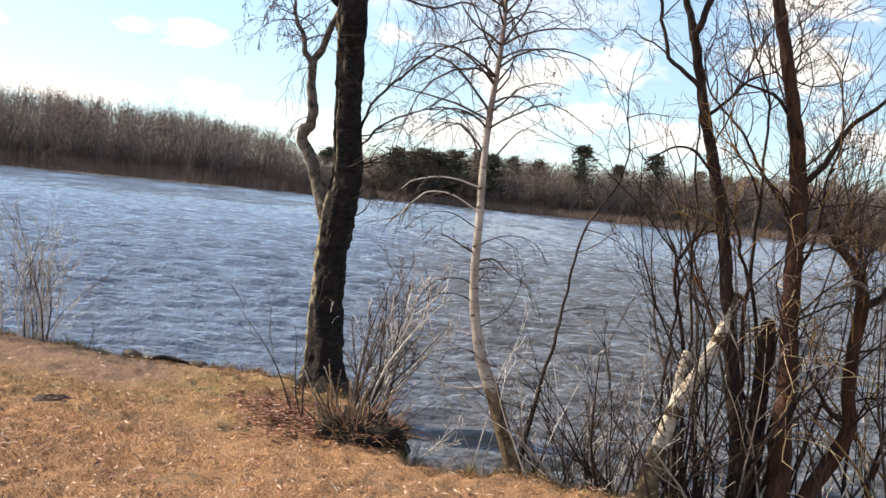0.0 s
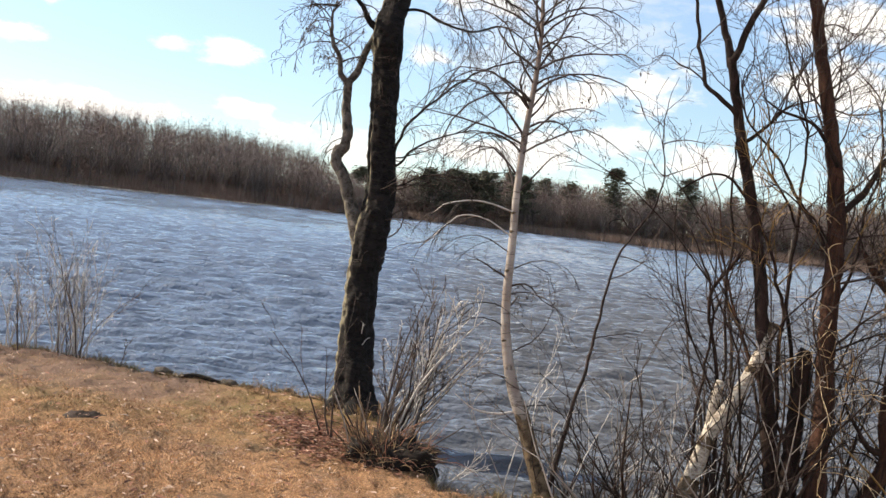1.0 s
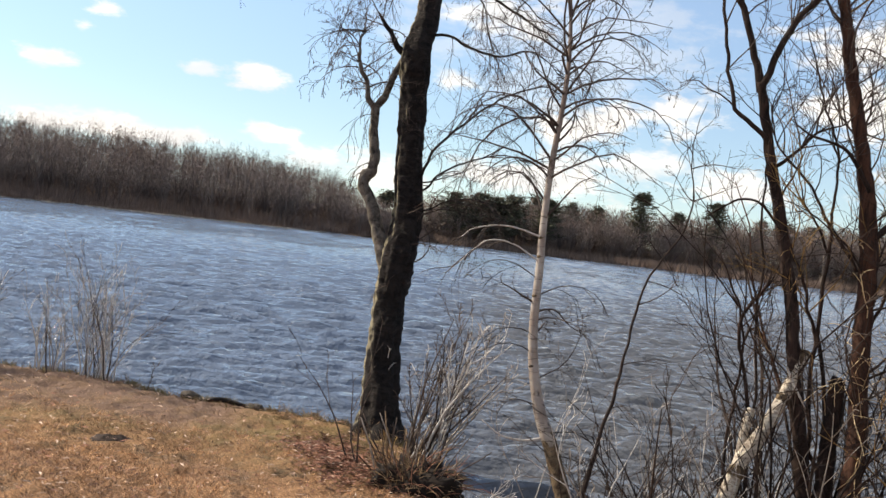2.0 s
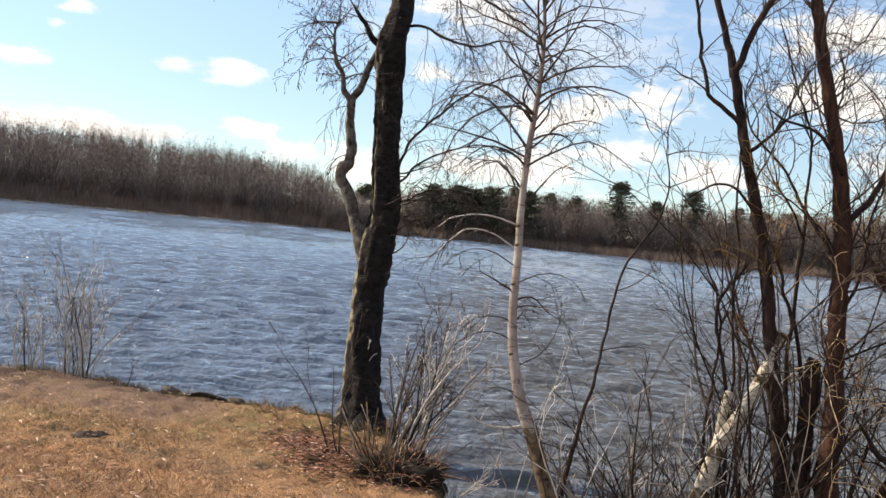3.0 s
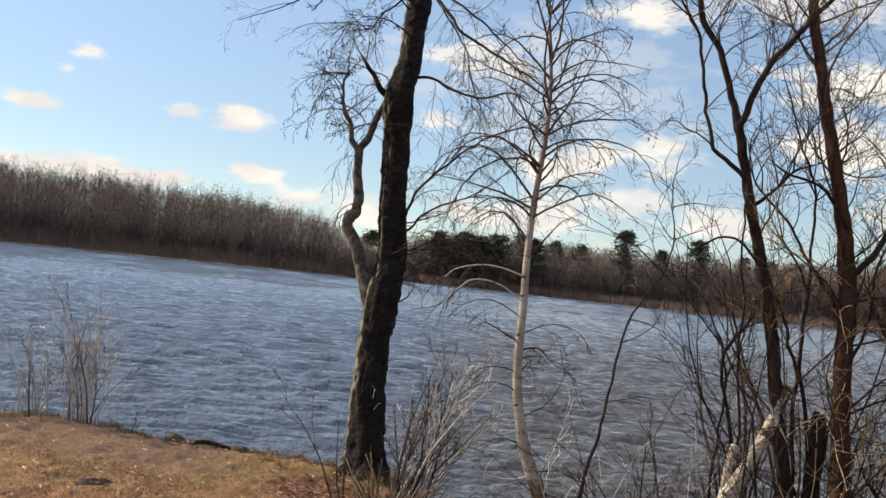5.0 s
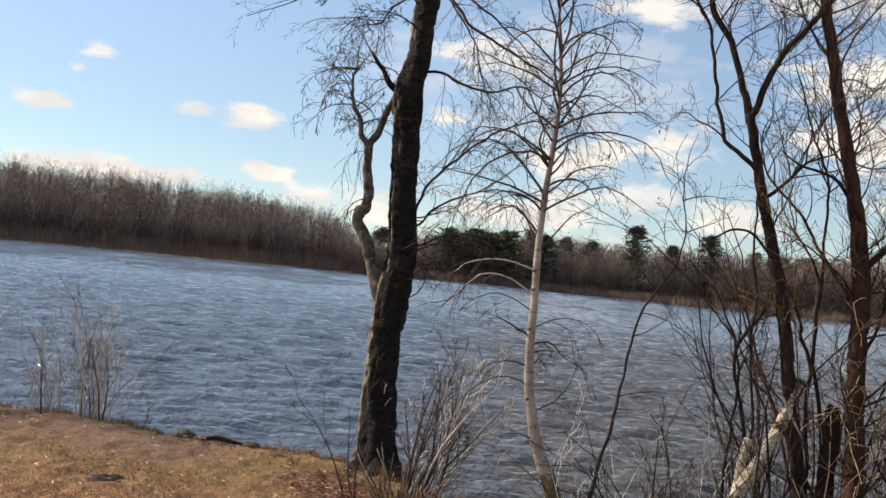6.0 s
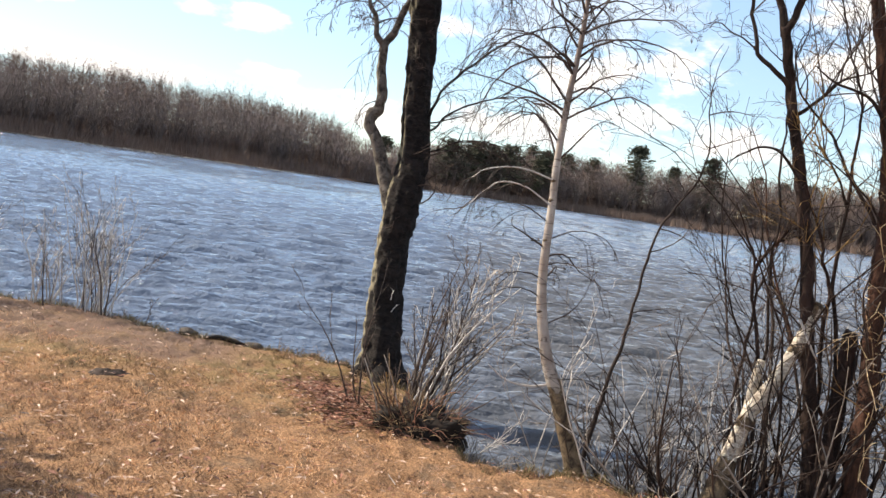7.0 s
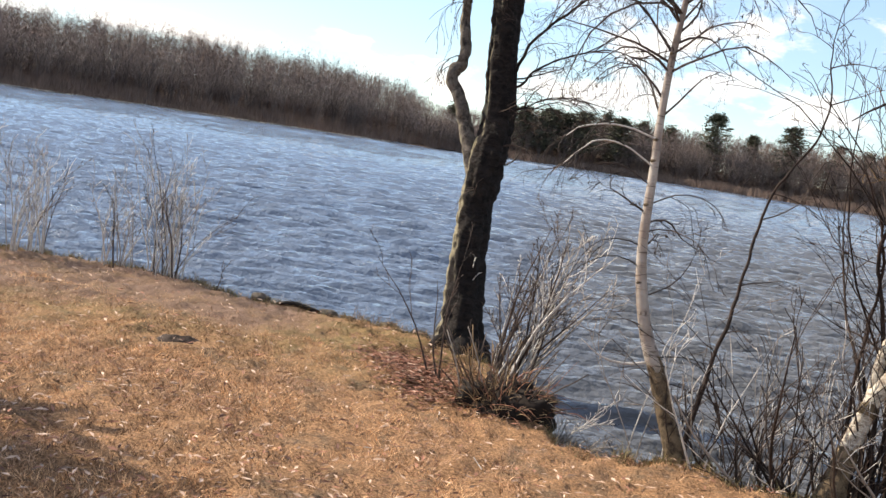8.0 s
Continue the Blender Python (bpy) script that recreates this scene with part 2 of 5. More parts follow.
MAT = {
    "oak": bark("oak_bark", (0.004, 0.0035, 0.0035), (0.027, 0.021, 0.019), sunlit_moss=(0.34, 0.30, 0.20), stretch=0.5, scale=11.0, depth=0.03),
    "limb": bark("grey_limb_bark", (0.016, 0.014, 0.013), (0.175, 0.152, 0.132), sunlit_moss=(0.29, 0.255, 0.18), stretch=1.0, scale=13.0, depth=0.012),
    "red": bark("red_brown_bark", (0.016, 0.009, 0.0075), (0.105, 0.050, 0.032), stretch=8.0, scale=26.0, depth=0.012),
    "dark": bark("dark_stem_bark", (0.012, 0.008, 0.007), (0.055, 0.037, 0.030), stretch=5.0, scale=30.0, depth=0.006),
    "birch": birch_bark(),
    "dusk": bark("dark_willow_bark", (0.010, 0.007, 0.006), (0.058, 0.035, 0.028), stretch=5.0, scale=24.0, depth=0.012),
    "twig": twig_stuff("brown_twig", (0.018, 0.012, 0.010), (0.085, 0.058, 0.046)),
    "birch_twig": twig_stuff("birch_twig", (0.014, 0.010, 0.009), (0.060, 0.042, 0.036)),
    # Bleached wood; the brightness also holds the sun's glint on thin twigs.
    "pale": twig_stuff("bleached_sunlit_twig", (0.17, 0.15, 0.14), (0.66, 0.62, 0.58)),
    "shore_straw": twig_stuff("bleached_shore_grass", (0.30, 0.25, 0.21), (0.72, 0.66, 0.58)),
    "grey_stem": twig_stuff("grey_brown_stem", (0.075, 0.06, 0.052), (0.40, 0.35, 0.305)),
    "straw": twig_stuff("dry_straw", (0.30, 0.19, 0.10), (0.86, 0.64, 0.37)),
    "lawn_straw": twig_stuff("faded_lawn_straw", (0.27, 0.15, 0.082), (0.76, 0.49, 0.28), patch=(0.52, 0.33, 0.235)),
    "rough_straw": twig_stuff("brown_straw", (0.030, 0.019, 0.012), (0.26, 0.170, 0.092)),
    "ochre": twig_stuff("ochre_willow_twig", (0.10, 0.055, 0.02), (0.36, 0.22, 0.08)),
    "grass": twig_stuff("dry_turf", (0.38, 0.188, 0.09), (0.94, 0.585, 0.315), 0.85, patch=(0.50, 0.31, 0.215)),
    "turf_green": twig_stuff("mossy_turf", (0.08, 0.064, 0.027), (0.25, 0.195, 0.095), 0.85),
    "leaf": twig_stuff("fallen_leaf", (0.15, 0.088, 0.056), (0.60, 0.425, 0.32), 0.7),
    "leaf_brown": twig_stuff("withered_grass", (0.065, 0.036, 0.020), (0.27, 0.155, 0.087), 0.9),
    "russet": twig_stuff("russet_leaf", (0.055, 0.022, 0.014), (0.34, 0.155, 0.10), 0.8),
    "soil": lawn_soil(),
    "root_soil": twig_stuff("dark_root_soil", (0.012, 0.008, 0.006), (0.06, 0.036, 0.022), 0.95),
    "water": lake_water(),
    "woods_0": twig_stuff("far_brown_wood", (0.165, 0.13, 0.12), (0.225, 0.18, 0.165), 0.9),
    "woods_1": twig_stuff("far_grey_brown_wood", (0.205, 0.168, 0.156), (0.27, 0.224, 0.208), 0.9),
    "woods_2": twig_stuff("far_pale_wood", (0.23, 0.185, 0.16), (0.31, 0.255, 0.225), 0.9),
    "trunk_far": twig_stuff("far_trunk", (0.085, 0.068, 0.062), (0.21, 0.17, 0.153), 0.9),
    "reed": twig_stuff("far_reed", (0.14, 0.098, 0.078), (0.27, 0.195, 0.155), 0.9),
    "brush": twig_stuff("far_brush", (0.135, 0.096, 0.08), (0.235, 0.17, 0.142), 0.9),
    "pine": twig_stuff("pine_needle", (0.045, 0.050, 0.034), (0.115, 0.115, 0.075), 0.8),
    "pine_trunk": twig_stuff("pine_trunk_bark", (0.04, 0.03, 0.025), (0.10, 0.07, 0.06), 0.9),
    "wall_paint": twig_stuff("white_house_paint", (0.42, 0.42, 0.41), (0.52, 0.51, 0.49), 0.6),
    "roof": twig_stuff("grey_shingle", (0.10, 0.10, 0.11), (0.18, 0.18, 0.19), 0.85),
}


# ---------------------------------------------------------------- mesh helpers
class Build:
    """Collects tubes and slivers into one mesh."""

    def __init__(self):
        self.v, self.f, self.tips = [], [], []

    def tube(self, path, radii, n=6, rough=0.0, tip=True, seed=0.0, ring=0.0):
        base, k = len(self.v), len(path)
        ref = Vector((0.3, 0.9, 0.2))
        for i, p in enumerate(path):
            d = (path[min(i + 1, k - 1)] - path[max(i - 1, 0)]).normalized()
            s = d.cross(ref).normalized()
            u = s.cross(d)
            for j in range(n):
                a = 2 * math.pi * j / n
                r = radii[i]
                if rough:
                    q = Vector((math.cos(a) * 2.2 + seed, math.sin(a) * 2.2, p.z * 3.5))
                    r *= 1 + rough * (noise.noise(q) + 0.6 * noise.noise(q * Vector((3.1, 3.1, 1.3)).length))
                if ring:
                    r *= 1 + ring * (noise.noise(Vector((math.cos(a) * 0.9 + seed, math.sin(a) * 0.9, p.z * 11))) + 0.5 * noise.noise(Vector((math.cos(a) * 2.5, math.sin(a) * 2.5 + seed, p.z * 27))))
                self.v.append(p + (s * math.cos(a) + u * math.sin(a)) * r)
        for i in range(k - 1):
            for j in range(n):
                a, b = base + i * n + j, base + i * n + (j + 1) % n
                self.f.append((a, b, b + n, a + n))
        if tip:
            self.f.append(tuple(base + (k - 1) * n + j for j in range(n)))
        return self

    def sliver(self, p, q, w, side):
        """A thin flat blade from p to its tip q."""
        i = len(self.v)
        self.v += [p - side * w, p + side * w, q]
        self.f.append((i, i + 1, i + 2))

    def mesh(self, name, mat, smooth=True):
        me = bpy.data.meshes.new(name)
        me.from_pydata([tuple(x) for x in self.v], [], self.f)
        me.materials.append(mat)
        if smooth:
            me.polygons.foreach_set("use_smooth", [True] * len(me.polygons))
        me.update()
        return me


def part(name, b, mat, parent, label=""):
    ob = new(name, b.mesh(name, MAT[mat]))
    ob.parent = parent
    ob.matrix_parent_inverse = parent.matrix_world.inverted()
    if label:
        ob["label"] = label
    return ob


def thing(name, at, label, category, group=""):
    ob = new(name)
    ob.empty_display_size = 0.1
    ob.location = at
    ob.matrix_world = Matrix.Translation(at)
    return tagged(ob, label, category, group)


def curve(points, step=4):
    """A smooth run through points of (x, y, z, radius)."""
    pts = [Vector(p) for p in points]
    pts = [pts[0] * 2 - pts[1]] + pts + [pts[-1] * 2 - pts[-2]]
    path, radii = [], []
    for i in range(1, len(pts) - 2):
        a, b, c, d = pts[i - 1 : i + 3]
        for s in range(step):
            t = s / step
            p = 0.5 * (2 * b + (c - a) * t + (2 * a - 5 * b + 4 * c - d) * t * t + (3 * b - a - 3 * c + d) * t**3)
            path.append(Vector(p[:3])), radii.append(max(p[3], 0.001))
    path.append(Vector(pts[-2][:3])), radii.append(max(pts[-2][3], 0.001))
    return path, radii


def run(rng, p, d, length, segs, wander=0.2, droop=0.0, lift=0.0):
    """A wandering line: droop bends it down towards the tip, lift up."""
    path, d, j = [Vector(p)], Vector(d).normalized(), Vector()
    for i in range(segs):
        j = j * 0.55 + Vector((rng.gauss(0, 1), rng.gauss(0, 1), rng.gauss(0, 1))) * wander * 0.75
        d = (d + j + Vector((0, 0, lift - droop * (i + 1) / segs))).normalized()
        path.append(path[-1] + d * (length / segs))
    return path


def spray(b, rng, p, d, length, r, level, kids=5, wander=0.16, droop=0.0, lift=0.0, spread=0.8, ratio=0.55, sides=4, first=0.2, tip=0.0021):
    """A branch with side twigs, and twigs on these, level deep."""
    segs = 7 if level > 1 else 5 if level else 4
    path = run(rng, p, d, length, segs, wander, droop, lift)
    b.tube(path, [max(r * (1 - 0.8 * i / segs), tip) for i in range(segs + 1)], sides if level else 3, tip=False)
    if not level:
        b.tips.append((path[-1], path[-1] - path[-2]))
        return
    for c in range(kids):
        s = first + (1 - first) * (c + rng.random()) / kids
        i = min(int(s * segs), segs - 1)
        q = path[i].lerp(path[i + 1], s * segs - i)
        ahead = (path[i + 1] - path[i]).normalized()
        out = Vector((rng.gauss(0, 1), rng.gauss(0, 1), rng.gauss(0, 1)))
        out = (out - ahead * out.dot(ahead)).normalized()
        spray(b, rng, q, ahead + out * spread * rng.uniform(0.6, 1.3), length * ratio * rng.uniform(0.6, 1.15) * (1.1 - 0.5 * s), r * (1 - 0.7 * s) * 0.6, level - 1, max(kids - 1, 2), wander + 0.015, droop * 0.6, lift, spread, ratio, 3, tip=tip)


grown_limbs = []


def limb(parent, name, pts, mat, n=10, step=5, rough=0.06, label="", seed=0.0, tip=True, crook=0.0, ring=0.0):
    b = Build()
    path, radii = curve(pts, step)
    if mat == "dark" or crook:
        k = crook or 0.011
        path = [p + Vector((noise.noise(p * 9 + Vector((seed, 0, 0))), noise.noise(p * 9 + Vector((0, 7, seed))), 0)) * k * 2 for p in path]
    b.tube(path, radii, n, rough, tip, seed, ring)
    grown_limbs.append(part(name, b, mat, parent, label))
    return path, radii


def along(path, s):
    x = s * (len(path) - 1)
    i = min(int(x), len(path) - 2)
    return path[i].lerp(path[i + 1], x - i), (path[i + 1] - path[i]).normalized()


# ---------------------------------------------------------------- ground and lake
WATER_Z = -0.42
EDGE_X = [-4000, -60, -12, -5.3, -4.8, -4.1, -3.5, -2.95, -2.4, -1.9, -1.5, -1.1, -0.75, -0.35, -0.1, 0.14, 0.3, 0.86, 1.41, 1.65, 2.6, 4.0, 8.0, 30.0, 4000]
EDGE_Y = [14, 12, 10.9, 10.48, 10.55, 10.5, 10.46, 10.18, 10.06, 9.88, 9.72, 9.6, 9.42, 8.95, 7.9, 7.1, 6.85, 6.98, 6.75, 6.62, 6.4, 6.0, 5.2, 3.0, 3.0]
SHORE_AZ = [-180, -75, -35, -21, -16, -11, -6, -3.2, -2.6, 0, 10, 20, 32, 75, 180]
SHORE_R = [140, 140, 146, 186, 200, 210, 224, 238, 300, 300, 306, 312, 290, 250, 250]


def smooth(x, a, b):
    t = np.clip((x - a) / (b - a), 0, 1)
    return t * t * (3 - 2 * t)


def waves2(x, y, count, lo, hi, seed):
    """Soft bumps from a few crossing waves."""
    g = np.random.RandomState(seed)
    out = 0.0
    for _ in range(count):
        a, k, ph = g.uniform(0, 6.28), 2 * math.pi / g.uniform(lo, hi), g.uniform(0, 6.28)
        out = out + np.sin(k * (x * math.cos(a) + y * math.sin(a)) + ph)
    return out / count


def ground_z(x, y):
    x, y = np.asarray(x, float), np.asarray(y, float)
    past = y - np.interp(x, EDGE_X, EDGE_Y) - 0.16 * waves2(x, y, 6, 0.25, 1.2, 4)
    near = smooth(y, 2.6, 3.6) * (1 - smooth(np.abs(x + 1.75), 4.0, 5.2))
    lawn = -0.15 * smooth(y, 0, 6) + 0.05 * waves2(x, y, 8, 0.5, 2.5, 3) * (0.2 + 0.8 * near) + 0.045 * waves2(x, y, 14, 0.12, 0.5, 8) * near
    z = lawn - 0.06 * smooth(past, -0.5, 0.0) - 0.95 * smooth(past, -0.05, 0.42) - 1.5 * smooth(past, 1, 30)
    r, az = np.hypot(x, y), np.degrees(np.arctan2(x, y))
    land = r - np.interp(az, SHORE_AZ, SHORE_R)
    rise = np.where(az < -2.9, 7.5, 6.0)
    far = -2.4 + 2.3 * smooth(land, -6, 2) + rise * smooth(land, 4, 75)
    return np.where((past > 0) & (r > 60), far, z)


def outward(lo, hi, step, limit, grow=1.09):
    mid = list(np.arange(lo, hi + 1e-6, step))
    up, s = [], step
    while (up[-1] if up else hi) < limit:
        s = min(s * grow, 260)
        up.append((up[-1] if up else hi) + s)
    dn, s = [], step
    while (dn[-1] if dn else lo) > -limit:
        s = min(s * grow, 260)
        dn.append((dn[-1] if dn else lo) - s)
    return np.array(dn[::-1] + mid + up)


def sheet(name, X, Y, Z, mat):
    ny, nx = X.shape
    idx = np.arange(nx * ny).reshape(ny, nx)
    quads = np.stack([idx[:-1, :-1], idx[:-1, 1:], idx[1:, 1:], idx[1:, :-1]], -1).reshape(-1, 4)
    me = bpy.data.meshes.new(name)
    me.from_pydata(np.stack([X, Y, Z], -1).reshape(-1, 3).tolist(), [], quads.tolist())
    me.materials.append(MAT[mat])
    me.polygons.foreach_set("use_smooth", [True] * len(me.polygons))
    return new(name, me)


def build_ground():
    xs, ys = outward(-6.5, 3, 0.042, 3200), outward(3.4, 10.8, 0.042, 3200)
    X, Y = np.meshgrid(xs, ys)
    tagged(sheet("ground", X, Y, ground_z(X, Y), "soil"), "dry tan winter lawn sloping to a low lake bank", "ground", kind="structure")


def build_lake():
    """Wind-driven chop: rows of the sheet spread out with distance, and short waves fade where they cannot be told apart."""
    def spread(r):
        return 0.0038 + 0.0034 * float(smooth(r, 50, 220))

    rows = [5.0]
    while rows[-1] < 420:
        rows.append(rows[-1] + max(0.022, rows[-1] * spread(rows[-1])))
    rows = np.array(rows)
    az = np.radians(np.concatenate([np.linspace(-88, -41, 40), np.linspace(-40, 34, 470), np.linspace(35, 86, 40)]))
    R, A = np.meshgrid(rows, az, indexing="ij")
    X, Y = R * np.sin(A), R * np.cos(A)
    g = np.random.RandomState(11)
    Z = np.zeros_like(X)
    for _ in range(90):
        lam = math.exp(g.uniform(math.log(0.16), math.log(0.85)))
        th = g.normal(0.06, 0.27)          # the wind blows from the far shore towards the bank
        k = 2 * math.pi / lam
        amp = 0.0128 * lam
        fade = np.clip(lam / (R * (0.0105 + 0.006 * smooth(R, 50, 220)) + 0.05), 0, 1) ** 2
        ph = k * (X * math.sin(th) - Y * math.cos(th)) + g.uniform(0, 6.28)
        Z += amp * fade * (np.sin(ph) + 0.25 * np.sin(2 * ph + 0.6))
    for _ in range(26):                    # the longer waves that still show far out
        lam = g.uniform(3.2, 7.5)
        th = g.normal(0.06, 0.3)
        k = 2 * math.pi / lam
        Z += 0.0050 * lam * smooth(R, 55, 170) * np.sin(k * (X * math.sin(th) - Y * math.cos(th)) + g.uniform(0, 6.28))
    Z *= (0.75 + 0.25 * smooth(R, 6, 14)) * (np.abs(np.degrees(A) + 3) < 37.5)
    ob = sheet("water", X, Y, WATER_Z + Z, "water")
    tagged(ob, "wind-rippled blue-grey lake water", "water", kind="structure")


build_ground()
build_lake()


def gz(x, y):
    return float(ground_z(x, y))


# ---------------------------------------------------------------- the far shores
TOP_AZ = [-60, -29, -21, -15, -12, -9.5, -7.9, -6.9, -5.0, -3.2, -1, 1.7, 8.0, 13, 17.0, 23.0, 40]
TOP_EL = [3.9, 4.0, 4.05, 3.9, 3.78, 3.52, 3.2, 2.72, 2.05, 2.3, 2.75, 3.0, 2.92, 3.05, 3.15, 3.5, 3.5]


def far_tree_shape(rng, twigs=510):
    """A bare tree one metre high, as slivers: a pole, rising limbs and a rounded haze of twigs, and its trunk apart."""
    tris, trunk = [], []

    def sl(to, p, q, w):
        a = rng.uniform(0, 6.28)
        s = Vector((math.cos(a), math.sin(a), 0)) * w
        to.append((p - s, p + s, q))

    lean = Vector((rng.gauss(0, 0.04), rng.gauss(0, 0.04), 1))
    for a in (0, 1.05, 2.1):
        s = Vector((math.cos(a), math.sin(a), 0)) * 0.0095
        trunk.append((-s, s, lean * 0.82))
    wide, mid = rng.uniform(0.25, 0.36), rng.uniform(0.58, 0.66)
    tall = 1.0 - mid
    for _ in range(34):
        a, out = rng.uniform(0, 6.28), wide * math.sqrt(rng.random())
        top = mid + tall * math.sqrt(1 - min(0.98, out / wide) ** 2) * rng.uniform(-0.55, 1.0)
        p = lean * max(0.14, top - rng.uniform(0.16, 0.4) - 0.5 * out)
        q = Vector((lean.x * top + math.cos(a) * out, lean.y * top + math.sin(a) * out, top))
        sl(trunk, p, q, 0.003)
        for _ in range(twigs // 34):
            c = p.lerp(q, rng.uniform(0.3, 1.0)) + Vector((rng.gauss(0, 0.018), rng.gauss(0, 0.018), rng.gauss(0, 0.012)))
            e = c + Vector((rng.gauss(0, 0.036), rng.gauss(0, 0.036), rng.gauss(0.0, 0.020)))
            e.z = min(e.z, 1.0)
            sl(tris, c, e, rng.uniform(0.0019, 0.0042))
    return np.array([[tuple(v) for v in x] for x in tris]), np.array([[tuple(v) for v in x] for x in trunk])


def scatter(name, shapes, spots, mat, label, category, turn=6.283):
    """Many copies of a few shapes joined into one mesh. spots: x, y, z, height, width."""
    rng = np.random.RandomState(5)
    out = []
    for k, (x, y, z, h, w) in enumerate(spots):
        t = shapes[k % len(shapes)]
        a = rng.uniform(0, 1) * turn
        c, s = math.cos(a) * w, math.sin(a) * w
        q = np.stack([t[..., 0] * c - t[..., 1] * s + x, t[..., 0] * s + t[..., 1] * c + y, t[..., 2] * h + z], -1)
        out.append(q.reshape(-1, 3))
    v = np.concatenate(out)
    me = bpy.data.meshes.new(name)
    me.vertices.add(len(v))
    me.vertices.foreach_set("co", v.ravel())
    m = len(v) // 3
    me.loops.add(len(v))
    me.loops.foreach_set("vertex_index", np.arange(len(v)))
    me.polygons.add(m)
    me.polygons.foreach_set("loop_start", np.arange(m) * 3)
    me.update(calc_edges=True)
    me.materials.append(MAT[mat])
    return tagged(new(name, me), label, category, kind="stuff")


def polar(az, r):
    a = radians(az)
    return r * math.sin(a), r * math.cos(a)


def build_far_woods():
    rng = random.Random(21)
    shapes = [far_tree_shape(rng) for _ in range(14)]
    crowns, trunks = [x for x, _ in shapes], [x for _, x in shapes]
    left, right = [[], [], []], [[], [], []]
    for az0, az1, count, into in ((-52, -3.6, 900, 70), (-4.6, 36, 760, 60)):
        for _ in range(count):
            az = rng.uniform(az0, az1)
            back = into * rng.random() ** 1.3 + 2.5
            if az0 < -20 and az > -8:
                back *= max(0.15, (-3.4 - az) / 4.6)
            base = np.interp(az if az0 > -20 else min(az, -3.3), SHORE_AZ, SHORE_R)
            base = 300 + (az * 1.0 if az > 0 else 0) if az0 > -20 and az < 20 else base
            r = base + back
            x, y = polar(az, r)
            z = gz(x, y)
            top = np.interp(az, TOP_AZ, TOP_EL)
            share = rng.uniform(0.95, 1.03 if az0 < -20 else 1.0) * (0.74 + 0.26 * min(1.0, 2.2 * back / into))
            if rng.random() < 0.06:
                share *= 1.04
            h = 1.62 + math.tan(radians(top * share)) * r - z
            spot = (x, y, z, h, h * rng.uniform(0.75, 1.15))
            tone = 2 if rng.random() < (0.07 if az < 17 else 0.35) else rng.randint(0, 1)
            (left if az0 < -20 else right)[tone].append(spot)
    for spots, where in ((left, "on the far hillside"), (right, "across the lake")):
        for k, tone in enumerate(("dark brown", "grey-brown", "pale sunlit")):
            scatter("far_woods", crowns, spots[k], f"woods_{k}", f"{tone} bare winter woods {where}", "woods")
            scatter("far_trunks", trunks, spots[k], "trunk_far", f"grey trunks of the {tone} bare woods {where}", "woods")


